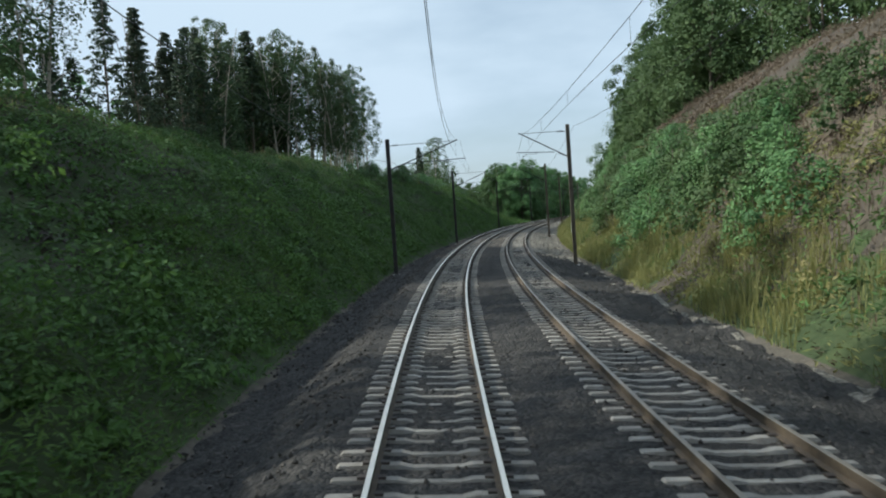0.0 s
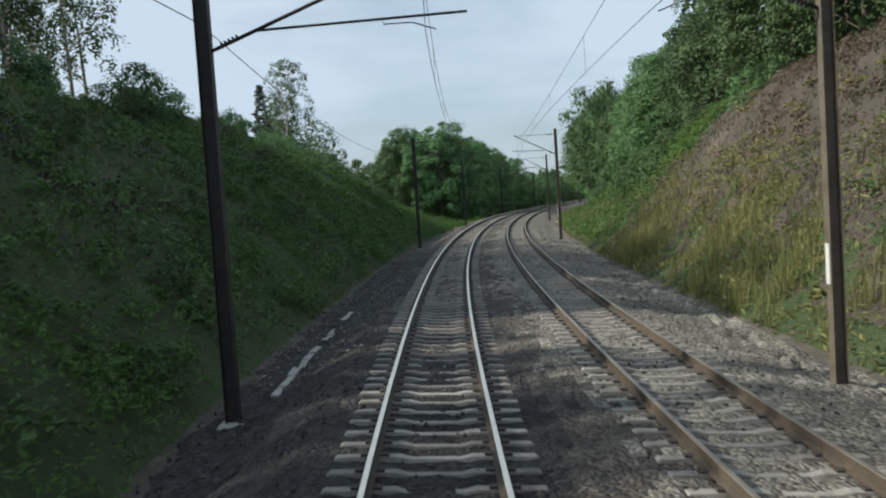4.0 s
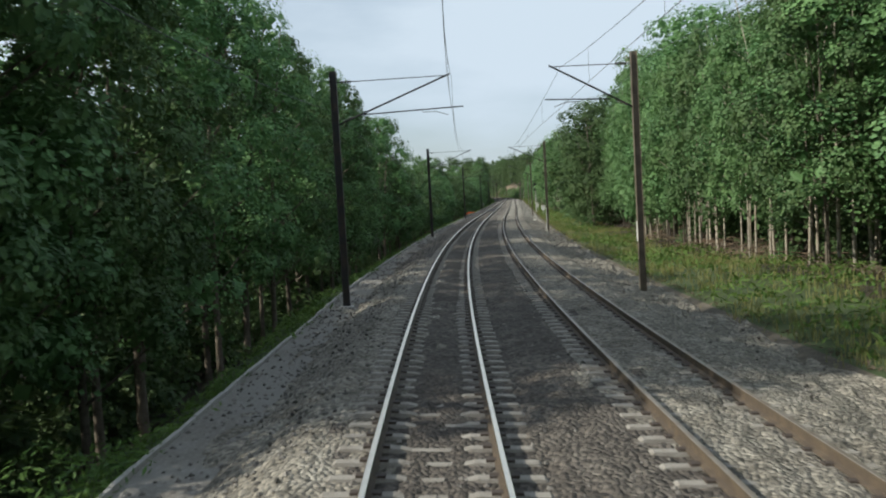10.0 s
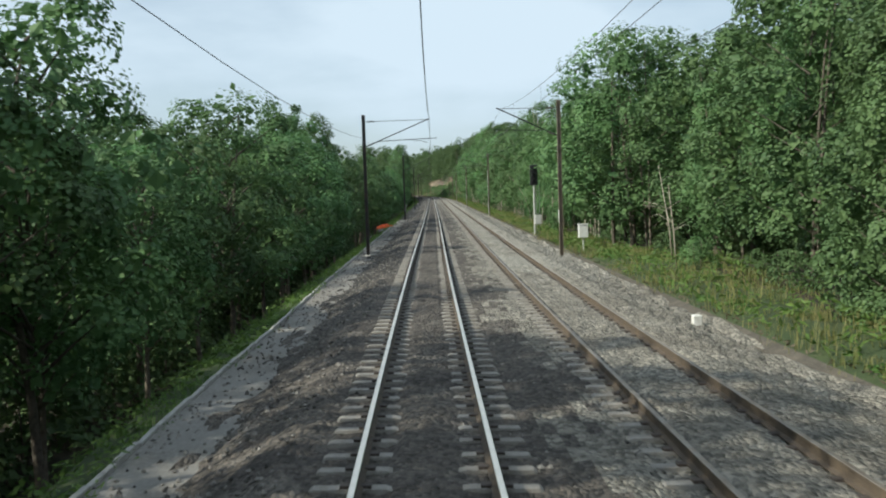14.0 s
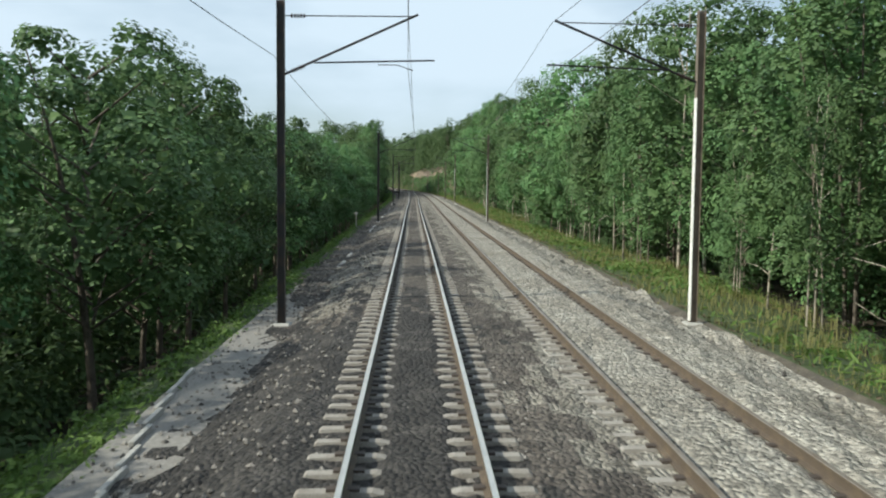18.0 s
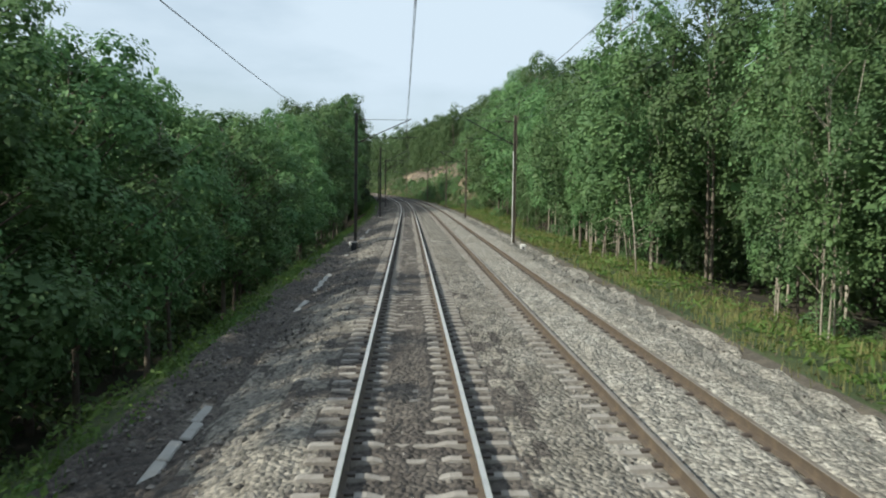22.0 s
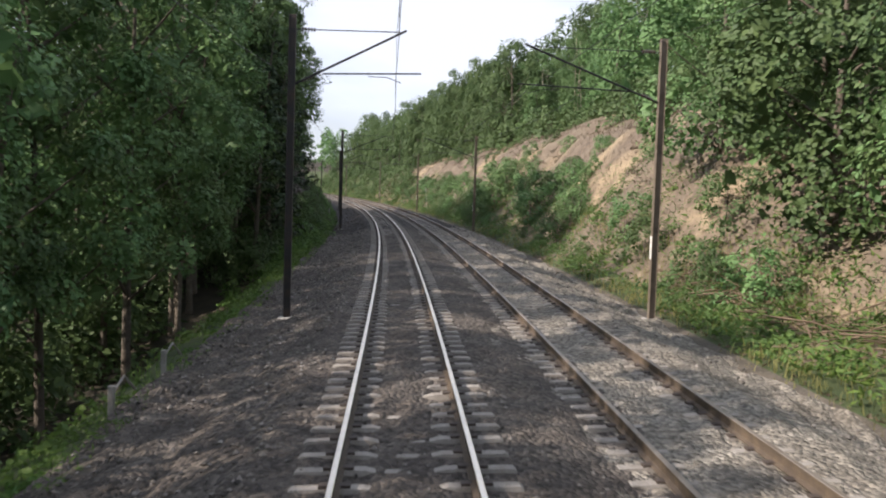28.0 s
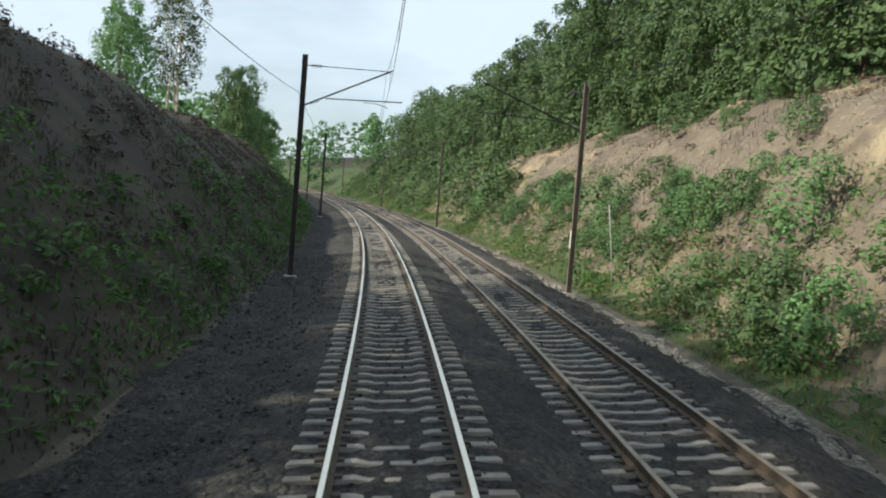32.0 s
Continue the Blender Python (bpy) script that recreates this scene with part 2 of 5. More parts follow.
M_WIRE = material("wire", (0.035, 0.035, 0.037), 0.5, metal=0.6)
M_INSUL = material("brown_insulator", (0.045, 0.028, 0.022), 0.25)
M_WHITE = material("white_paint", (0.72, 0.71, 0.67), 0.6, spots=((6, 0.5, 0.75, (0.48, 0.45, 0.40), 0.6),))
M_CONC = material("concrete", (0.40, 0.385, 0.355), 0.9, spots=((3, 0.45, 0.7, (0.26, 0.25, 0.22), 0.7), (22, 0.5, 0.7, (0.48, 0.47, 0.44), 0.5)), bump=0.4, bump_scale=25)
M_BARK = material("bark", (0.15, 0.125, 0.098), 0.95, spots=((8, 0.45, 0.65, (0.075, 0.06, 0.046), 0.8), (2, 0.5, 0.7, (0.21, 0.185, 0.15), 0.6)), bump=0.8, bump_scale=14, per_object=0.3)
M_BIRCH = material("birch_bark", (0.42, 0.37, 0.30), 0.8, spots=((5, 0.55, 0.65, (0.05, 0.045, 0.04), 0.9), (1.5, 0.5, 0.7, (0.28, 0.22, 0.16), 0.7)), bump=0.4, bump_scale=14)
M_LEAF = leaf_material("deciduous_leaves", (0.070, 0.138, 0.059), (0.176, 0.280, 0.104), 0.27, 0.36, patchy=0.6)
M_LEAF2 = leaf_material("birch_leaves", (0.050, 0.085, 0.036), (0.12, 0.17, 0.075), patchy=0.3)
M_NEEDLE = leaf_material("conifer_needles", (0.030, 0.050, 0.028), (0.070, 0.098, 0.052), 0.2)
M_HERB = leaf_material("green_weeds", (0.042, 0.086, 0.028), (0.150, 0.265, 0.078), 0.3, 0.0, 0.75, 0.45)
M_HERB2 = leaf_material("bright_weeds", (0.075, 0.145, 0.034), (0.15, 0.25, 0.06), 0.35, 0.0, 0.7, 0.7)
M_GRASS = leaf_material("yellow_green_grass", (0.15, 0.18, 0.055), (0.36, 0.32, 0.135), 0.35, 0.0, 0.6, 0.5)
M_DRY = leaf_material("dry_brown_bracken", (0.088, 0.070, 0.050), (0.215, 0.170, 0.118), 0.2, 0.0, 0.75, 0.25)
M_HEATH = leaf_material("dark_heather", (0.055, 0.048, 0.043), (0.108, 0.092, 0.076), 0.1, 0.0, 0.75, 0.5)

# ---- the line of the track ----
BEND = [(-20, 0.06416), (10, 1.39581), (40, 1.40004), (70, 1.39768), (100, 1.35458), (130, 1.34022), (160, 1.26739), (190, 1.30293), (220, 1.23689), (250, 1.21595), (280, 0.93939), (310, 0.50663), (340, 0.2979), (370, 0.0769), (400, -0.07486), (430, -0.00504), (460, -0.0908), (490, 0.04797), (520, 0.09197), (550, -0.08437), (580, 0.0184), (610, -0.24954), (640, -0.46018), (670, -0.61063), (700, -0.86253), (730, -1.07665), (760, -1.04555), (790, -1.21483), (820, -1.10864), (850, -1.00926), (880, -0.95138), (910, -0.89145), (940, -0.8322), (970, -0.77853), (1000, -0.72971)]  # station, curvature per km
LEAN = [(-20, 2.11), (20, 3.44), (60, 3.27), (100, 3.52), (140, 3.66), (180, 3.3), (220, 3.29), (260, 3.17), (300, 2.49), (340, 1.18), (380, -0.06), (420, -0.39), (460, -0.89), (500, -0.72), (540, -0.87), (580, -1.05), (620, -1.57), (660, -1.97), (700, -3.47), (740, -4.69), (780, -4.2), (820, -3.71), (860, -3.26), (900, -2.91), (940, -2.64), (980, -2.4)]  # station, cant in degrees
GRADE = [(-20, -0.2603), (60, -0.323), (140, -0.1648), (220, -0.2124), (300, 0.0627), (380, 0.1291), (460, 0.1023), (540, -0.0609), (620, 0.0711), (700, 0.382), (780, 0.338), (860, 0.2131), (940, 0.1184)]  # station, vertical curvature per 10 km

STEP = 4.0
ST = np.arange(-1820, 3000, STEP)
curv = np.interp(ST, *zip(*BEND)) * 1e-3 * ((ST >= -20) & (ST <= 1000))
HD = np.cumsum(curv) * STEP
HD -= np.interp(0, ST, HD)
grade = np.cumsum(np.interp(ST, *zip(*GRADE)) * 1e-4 * ((ST >= -20) & (ST <= 1000))) * STEP
grade -= np.interp(400, ST, grade)
TX, TY, TZ = np.cumsum(np.sin(HD)) * STEP, np.cumsum(np.cos(HD)) * STEP, np.cumsum(grade) * STEP
TX, TY, TZ = (a - np.interp(0, ST, a) for a in (TX, TY, TZ))
SECOND, SECOND_Z = 3.776, -0.084  # the other track: offset to the right and height


def heading(s):
    return np.interp(s, ST, HD)


def bank(s):
    return np.radians(np.interp(s, *zip(*LEAN)))


def place(s, lat, z):
    """World places from stations along the track, offsets to its right and heights over its rails."""
    s, lat, z = np.broadcast_arrays(np.asarray(s, float), np.asarray(lat, float), np.asarray(z, float))
    h = heading(s)
    return np.stack([np.interp(s, ST, TX) + np.cos(h) * lat, np.interp(s, ST, TY) - np.sin(h) * lat, np.interp(s, ST, TZ) + z], -1)


def track_plane(s, lat):
    b = np.tan(bank(s))
    own, other = -lat * b, -(lat - SECOND) * b + SECOND_Z
    u = np.clip((lat - 1.2) / (SECOND - 2.4), 0, 1)
    return own * (1 - u) + other * u


def wave(x, y, scale, seed=0.0):
    """Cheap smooth noise of about -1 to 1."""
    x, y = x / scale + seed, y / scale + seed * 1.7
    return (np.sin(x * 1.3 + 1.9 * np.sin(y * 0.9)) + np.sin(y * 1.7 + 1.3 * np.sin(x * 1.1 + 2)) + np.sin((x + y) * 2.3 + 1.5 * np.sin(x * 0.7 - y)) * 0.6) / 2.6


# heights of the land beside the line: at each station the height at the given offsets
LEFT_OFF = [-600, -120, -40, -22, -15, -11, -7.5, -5.6, -4.4]
LEFT_CUTTING = [
    (-60, 12, 10, 9.0, 8.6, 7.9, 5.4, 2.1, 0.3, -0.75),
    (110, 12, 10, 9.0, 8.6, 7.9, 5.4, 2.1, 0.3, -0.75),
    (150, 12, 9, 8.8, 8.6, 8.0, 5.5, 2.1, 0.3, -0.75),
    (172, 10, 8, 7.6, 7.6, 7.3, 5.0, 1.9, 0.2, -0.75),
    (192, 6, 5, 4.6, 4.8, 4.6, 3.0, 0.9, -0.2, -0.8),
    (208, 2, 1, 1.6, 2.0, 2.2, 1.4, 0.1, -0.5, -0.85),
    (220, -2, -2, -2.2, -2.2, -2.0, -1.9, -1.5, -0.9, -0.9),
    (230, -6, -6, -6, -5.8, -5.6, -5.0, -3.6, -1.25, -0.9),
]
LEFT_HOLLOW = [
    (240, -7, -7, -7, -6.8, -6.4, -5.8, -4.2, -1.3, -0.9),
    (680, -7, -7, -7, -6.8, -6.4, -5.8, -4.2, -1.3, -0.9),
    (704, -3, -2, -1, -0.5, -0.6, -0.8, -0.9, -0.8, -0.9),
]
LEFT_MOUND = [
    (717, 1, 2, 3, 3.2, 3.2, 2.6, 1.0, -0.1, -0.8),
    (730, 5, 6, 6.3, 6.6, 6.6, 5.8, 2.6, 0.5, -0.8),
    (752, 6, 6.5, 7, 7.4, 7.5, 6.7, 3.2, 0.7, -0.8),
    (780, 6, 6, 6.3, 6.6, 6.6, 5.9, 2.6, 0.5, -0.8),
    (806, 6, 6, 6.0, 6.2, 6.2, 5.6, 2.6, 0.5, -0.8),
    (840, 8, 6, 5.8, 5.8, 5.6, 5.0, 2.2, 0.3, -0.8),
    (1000, 10, 6, 5, 5, 4.5, 4, 2, 0.2, -0.8),
]
LEFT_LAND = LEFT_CUTTING + LEFT_HOLLOW + LEFT_MOUND
RIGHT_OFF = [8.0, 9.5, 12, 16, 21, 28, 45, 120, 600]
RIGHT_HILL = [
    (-60, -0.75, 0.2, 3.4, 7.8, 11.2, 13.0, 17, 24, 30),
    (100, -0.75, 0.2, 3.4, 7.8, 11.0, 12.8, 17, 24, 30),
    (140, -0.75, 0.2, 3.2, 7.4, 9.8, 11.4, 14, 20, 30),
    (165, -0.75, 0.1, 2.6, 6.0, 8.0, 9.0, 10, 14, 24),
    (190, -0.75, -0.2, 1.3, 3.2, 4.4, 5.0, 5.5, 7, 12),
    (212, -0.75, -0.6, 0.0, 0.9, 1.2, 1.2, 1.0, 1, 4),
]
RIGHT_LEVEL = [
    (240, -0.75, -0.7, -0.7, -0.6, -0.6, -0.6, -0.8, -1, 0),
    (340, -0.75, -0.7, -0.9, -1.1, -1.4, -1.6, -2, -2, 0),
    (440, -0.75, -0.8, -1.3, -2.2, -2.8, -3, -3, -3, 0),
    (590, -0.75, -0.8, -1.2, -1.8, -2.2, -2.4, -2.4, -2, 2),
    (640, -0.75, -0.7, -0.6, -0.2, 0.6, 2, 4, 8, 16),
]
RIGHT_SLOPE = [
    (660, -0.75, -0.6, 0.0, 2.4, 5.2, 7.5, 11, 15, 24),
    (680, -0.75, -0.3, 2.4, 7.0, 9.4, 11, 14, 20, 30),
    (760, -0.75, -0.2, 2.6, 7.2, 9.6, 11.4, 15, 22, 32),
    (805, -0.75, -0.2, 2.6, 6.6, 8.6, 10.2, 14, 22, 32),
    (860, -0.75, -0.2, 2.0, 4.8, 6.6, 8.4, 12, 20, 30),
    (1000, -0.75, -0.3, 1.6, 4.0, 5.5, 7.5, 12, 20, 30),
]
RIGHT_LAND = RIGHT_HILL + RIGHT_LEVEL + RIGHT_SLOPE


def land(s, lat):
    """Height of the ground over the rails at a station and offset."""
    s, lat = np.broadcast_arrays(np.asarray(s, float), np.asarray(lat, float))
    z = np.full(s.shape, -0.95)
    for table, offs, side in ((LEFT_LAND, LEFT_OFF, -1), (RIGHT_LAND, RIGHT_OFF, 1)):
        stations = [row[0] for row in table]
        cols = np.stack([np.interp(s, stations, [row[1 + i] for row in table]) for i in range(len(offs))], -1)
        here = lat <= offs[-1] if side < 0 else lat >= offs[0]
        i = np.clip(np.searchsorted(offs, lat) - 1, 0, len(offs) - 2)
        o0, o1 = np.array(offs)[i], np.array(offs)[i + 1]
        u = np.clip((lat - o0) / (o1 - o0), 0, 1)
        a, b = np.take_along_axis(cols, i[..., None], -1)[..., 0], np.take_along_axis(cols, (i + 1)[..., None], -1)[..., 0]
        edge = offs[-1] if side < 0 else offs[0]
        rough = np.clip((np.abs(lat - edge)) / 4, 0, 1)
        bumps = wave(s, lat, 5.5, 3) * 0.35 + wave(s, lat, 1.8, 7) * 0.13 + wave(s, lat, 19, 1) * 0.4
        if side < 0:
            bumps = bumps + np.clip((240 - s) / 20, 0, 1) * (wave(s, lat, 3.4, 13) * 0.42 + wave(s, lat, 9, 15) * 0.4)
        if side > 0:
            cut = np.clip((s - 655) / 15, 0, 1) + 0.5 * np.clip((190 - s) / 20, 0, 1)
            bumps = bumps - cut * np.abs(wave(s + wave(s, lat, 6, 5), lat * 0.22, 2.6, 11)) * np.where(s > 400, 0.12, 0.36)
            bank_cut = np.clip((s - 660) / 15, 0, 1) * np.clip((lat - 9.5) / 3, 0, 1) * np.clip((26 - lat) / 4, 0, 1)
            bumps = bumps + bank_cut * (wave(s, lat, 1.1, 21) * 0.26 + wave(s, lat, 2.3, 27) * 0.3 - np.abs(wave(s, lat, 4.4, 23)) * 0.8 + 0.35)
        z = np.where(here, a + (b - a) * u + bumps * rough, z)
    return z


def ground_place(s, lat, dz=0.0):
    return place(s, lat, land(s, lat) + dz)


# ---- mesh helpers ----
def mesh_from(name, verts, faces, mats, indices=None, smooth=False):
    me = bpy.data.meshes.new(name)
    me.from_pydata(np.asarray(verts).tolist() if isinstance(verts, np.ndarray) else verts, [], faces.tolist() if isinstance(faces, np.ndarray) else faces)
    for m in mats:
        me.materials.append(m)
    if indices is not None:
        me.polygons.foreach_set("material_index", np.asarray(indices, dtype=np.int32))
    if smooth:
        me.polygons.foreach_set("use_smooth", np.ones(len(me.polygons), dtype=bool))
    me.update()
    return me


def part(name, me, parent=None, label=""):
    ob = new(name, me)
    if parent:
        ob.parent = parent
    return tagged(ob, label)


class Shape:
    """Gathers tubes, boxes and sheets into one mesh."""

    def __init__(self):
        self.v, self.f, self.m = [], [], []

    def add(self, verts, faces, mat=0):
        k = len(self.v)
        self.v += [tuple(map(float, p)) for p in verts]
        self.f += [tuple(k + i for i in f) for f in faces]
        self.m += [mat] * len(faces)

    def tube(self, points, radii, n=6, mat=0, cap=True):
        pts = [Vector(p) for p in points]
        verts = []
        for i, p in enumerate(pts):
            d = (pts[min(i + 1, len(pts) - 1)] - pts[max(i - 1, 0)]).normalized()
            a = d.cross(Vector((0, 0, 1)) if abs(d.z) < 0.9 else Vector((1, 0, 0))).normalized()
            b = d.cross(a)
            r = radii[i] if isinstance(radii, (list, tuple)) else radii
            verts += [p + (a * math.cos(2 * math.pi * j / n) + b * math.sin(2 * math.pi * j / n)) * r for j in range(n)]
        faces = [(i * n + j, i * n + (j + 1) % n, (i + 1) * n + (j + 1) % n, (i + 1) * n + j) for i in range(len(pts) - 1) for j in range(n)]
        if cap:
            faces += [tuple(range(n))[::-1], tuple((len(pts) - 1) * n + j for j in range(n))]
        self.add(verts, faces, mat)

    def box(self, lo, hi, bevel=0.0, mat=0):
        bm = bmesh.new()
        bmesh.ops.create_cube(bm, size=1)
        size, mid = [b - a for a, b in zip(lo, hi)], [(a + b) / 2 for a, b in zip(lo, hi)]
        for v in bm.verts:
            v.co = Vector([m + c * s for m, c, s in zip(mid, v.co, size)])
        if bevel:
            bmesh.ops.bevel(bm, geom=bm.edges[:], offset=bevel, segments=1, affect="EDGES", profile=0.5)
        bm.verts.index_update()
        self.add([v.co for v in bm.verts], [[v.index for v in f.verts] for f in bm.faces], mat)
        bm.free()

    def mesh(self, name, mats, smooth=False):
        return mesh_from(name, self.v, self.f, mats, self.m, smooth)


def leaf_sheet(centres, sizes, normals, rng, long=1.0, wide=0.38):
    """Diamond leaves, a little folded: four points and one face each."""
    c, n = np.asarray(centres), np.asarray(normals, float)
    n = n / np.maximum(np.linalg.norm(n, axis=1, keepdims=True), 1e-6)
    t = rng.normal(size=c.shape)
    t -= n * (t * n).sum(1, keepdims=True)
    t /= np.maximum(np.linalg.norm(t, axis=1, keepdims=True), 1e-6)
    b = np.cross(n, t)
    s = np.asarray(sizes)[:, None]
    v = np.stack([c - t * s * 0.5 * long, c + b * s * wide + n * s * 0.10, c + t * s * 0.5 * long, c - b * s * wide + n * s * 0.10], 1).reshape(-1, 3)
    return v, np.arange(len(v)).reshape(-1, 4)


def blade_sheet(feet, heights, width, rng, spread=0.35):
    """Grass blades: bent, two faces each."""
    n = len(feet)
    a = rng.uniform(0, 2 * np.pi, n)
    d = np.stack([np.cos(a), np.sin(a), np.zeros(n)], 1)
    w = np.stack([-np.sin(a), np.cos(a), np.zeros(n)], 1) * np.asarray(width).reshape(-1, 1) / 2
    h = np.asarray(heights)[:, None]
    lean = rng.uniform(0.1, spread, n)[:, None] * h
    up = np.array([0, 0, 1.0])
    mid, tip = feet + up * h * 0.6 + d * lean * 0.4, feet + up * h + d * lean * 1.3
    v = np.stack([feet - w, feet + w, mid + w * 0.8, mid - w * 0.8, tip], 1).reshape(-1, 3)
    k = np.arange(n)[:, None] * 5
    return v, [tuple(q) for q in (k + [0, 1, 2, 3]).tolist()] + [tuple(q) for q in (k + [3, 2, 4]).tolist()]


# ---- ground, ballast ----
def build_ground():
    s = np.concatenate([[-1800, -900, -400, -200], np.arange(-100, 0, 10), np.arange(0, 960, 1.0), np.arange(960, 1100, 10), [1200, 1500, 2000, 2900]])
    lat = np.concatenate([[-600, -420, -300, -200, -130, -90, -65, -50], np.arange(-40, -16, 3), np.arange(-16, -4.4, 0.8), [-4.4, -3.5, -2.5, 0, 3, 6, 7.2, 8.0], np.arange(8.5, 24, 0.5), np.arange(25, 46, 3), [55, 70, 95, 130, 200, 300, 420, 600]])
    g = ground_place(s[:, None], lat[None, :])
    n = len(lat)
    i, j = np.meshgrid(np.arange(len(s) - 1), np.arange(n - 1), indexing="ij")
    k = (i * n + j).ravel()
    faces = np.stack([k, k + 1, k + n + 1, k + n], 1)
    fs, fl = s[i].ravel(), (lat[j] + lat[j + 1]).ravel() / 2
    w = wave(fs, fl, 7, 4) + 0.5 * wave(fs, fl, 2.3, 8) + np.random.default_rng(8).normal(size=len(fs)) * 0.35
    kind = np.zeros(len(fs), int)
    kind[(fl < -4.3) & (fs < 222)] = 1
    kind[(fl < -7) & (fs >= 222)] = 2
    kind[(fl < -4.3) & (fl >= -7) & (fs >= 222)] = 1
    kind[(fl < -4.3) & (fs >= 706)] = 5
    kind[(fl < -20) & (fs >= 706)] = 2
    kind[(fl >= 8) & (fl < 12)] = 1
    kind[(fl + w * 2.5 >= 10) & (fl < 13) & (fs < 200)] = 3
    kind[(fl >= 12) & (fl + w * 2 < 24) & (fs < 195)] = 3
    kind[(fl + w * 2 >= 24) & (fs < 195)] = 2
    kind[(fl >= 8) & (fl + w * 2.5 < 16) & (fs > 152) & (fs < 215)] = 1
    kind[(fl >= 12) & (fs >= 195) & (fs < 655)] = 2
    kind[(fl + w * 1.2 >= 9.3) & (fl < 26) & (fs >= 655) & (fs < 845)] = 4
    kind[(fl >= 12) & (fl < 26) & (fs >= 845)] = 1
    kind[(fl >= 26) & (fs >= 655)] = 2
    kind[(np.abs(fl) > 75)] = 1
    kind[(fl >= -4.3) & (fl < 8)] = 0
    kind[(fl >= -4.3) & (fl < 0) & (fs > 214) & (fs < 446)] = 6
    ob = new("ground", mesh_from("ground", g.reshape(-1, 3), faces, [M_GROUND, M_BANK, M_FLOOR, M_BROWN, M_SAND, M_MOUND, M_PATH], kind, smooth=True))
    tagged(ob, "earth banks and level ground beside the railway line", "ground", kind="structure")


def build_ballast():
    s = np.arange(-24, 1000, 0.6)
    lat = np.arange(-4.9, 7.81, 0.2)
    SS, LL = np.meshgrid(s, lat, indexing="ij")
    z = track_plane(SS, LL) - 0.225
    gap = np.abs(LL - SECOND / 2)
    z += np.where(gap < 0.8, 0.05 * np.cos(gap / 0.8 * math.pi / 2), 0)
    edge_l, edge_r = np.clip((-1.75 - LL) / 1.5, 0, 1), np.clip((LL - SECOND - 1.75) / 1.5, 0, 1)
    z = z * (1 - edge_l) + edge_l * -0.78
    z = z * (1 - edge_r) + edge_r * -0.70
    rng = np.random.default_rng(3)
    own_cover = np.clip(np.interp(SS, [0, 140, 222, 258, 430, 480, 620, 650, 690, 715], [0.1, 0.1, 0.2, 0.9, 0.95, 0.5, 0.4, 0.6, 0.55, 0.15]) + 0.25 * wave(SS, LL, 3, 1), 0, 1) * 0.075 - 0.022
    other_cover = np.clip(np.interp(SS, [0, 180, 225, 262, 600, 640, 690], [0.1, 0.25, 0.5, 1.25, 1.25, 0.8, 0.2]) + 0.2 * wave(SS, LL, 3, 1), 0, 1.35) * 0.075 - 0.022
    z += np.where(np.abs(LL) < 0.48, own_cover + 0.01, 0) + np.where(np.abs(LL - SECOND) < 0.58, other_cover + 0.01, 0)
    z += np.where((LL - SECOND > 0.95) & (LL - SECOND < 1.75), np.clip(other_cover, 0, 1), 0)
    z += wave(SS, LL, 0.5, 2) * 0.014 + wave(SS, LL, 2.1, 5) * 0.02 * np.maximum(edge_l, edge_r) + rng.normal(size=z.shape) * (0.016 + 0.022 * np.maximum(edge_l, edge_r))
    foot = np.interp(SS, [206, 214, 440, 450], [-3.9, -2.9, -2.9, -3.9])
    fringe = np.clip((foot - LL) / 1.0, 0, 1) + np.clip((LL - SECOND - 2.9) / 1.1, 0, 1)
    z -= fringe * (0.07 + 0.13 * wave(SS, LL, 1.6, 9) + 0.08 * wave(SS, LL, 0.5, 4)) + (fringe >= 0.98) * 0.3
    n = len(lat)
    i, j = np.meshgrid(np.arange(len(s) - 1), np.arange(n - 1), indexing="ij")
    k = (i * n + j).ravel()
    drift = wave(SS, LL, 2.5, 6) * 0.5 + rng.normal(size=z.shape) * 0.3
    kind = (LL + drift + wave(SS, LL, 40, 2) * 0.8 > np.interp(SS, [400, 440, 600, 640], [2.3, 1.1, 1.1, 2.3])).astype(int)
    # both end stretches: shade painted in by switching to the darkest ballast
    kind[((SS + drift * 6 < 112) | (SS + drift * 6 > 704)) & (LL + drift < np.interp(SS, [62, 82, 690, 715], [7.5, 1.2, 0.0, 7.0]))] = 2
    # left shoulder: sooty stone, darkened further by painted shade
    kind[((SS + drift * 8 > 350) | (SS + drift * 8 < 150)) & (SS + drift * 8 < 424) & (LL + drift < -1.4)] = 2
    kind[(SS > 424) & (SS < 640) & (LL + drift * 0.8 > -2.9) & (LL + drift * 0.8 < -1.5) & (wave(SS, LL, 7, 11) > -0.25)] = 1
    # own track beside the left wood: the trees' shade painted as dark ballast
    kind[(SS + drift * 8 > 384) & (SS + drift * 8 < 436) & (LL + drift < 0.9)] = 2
    kind[(SS + drift * 6 > 194) & (SS + drift * 6 < 268) & (LL + drift < -0.9)] = 1
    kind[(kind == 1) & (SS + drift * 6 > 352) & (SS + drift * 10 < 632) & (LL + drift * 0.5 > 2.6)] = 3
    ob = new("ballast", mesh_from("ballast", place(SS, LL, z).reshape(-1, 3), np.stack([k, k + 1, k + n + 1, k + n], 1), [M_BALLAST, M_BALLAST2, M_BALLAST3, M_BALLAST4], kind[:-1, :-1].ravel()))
    tagged(ob, "bed of grey and brown crushed stone under the tracks", "ballast", kind="structure")
    # loose stones
    N = 80000
    s = rng.uniform(6, 770, N)
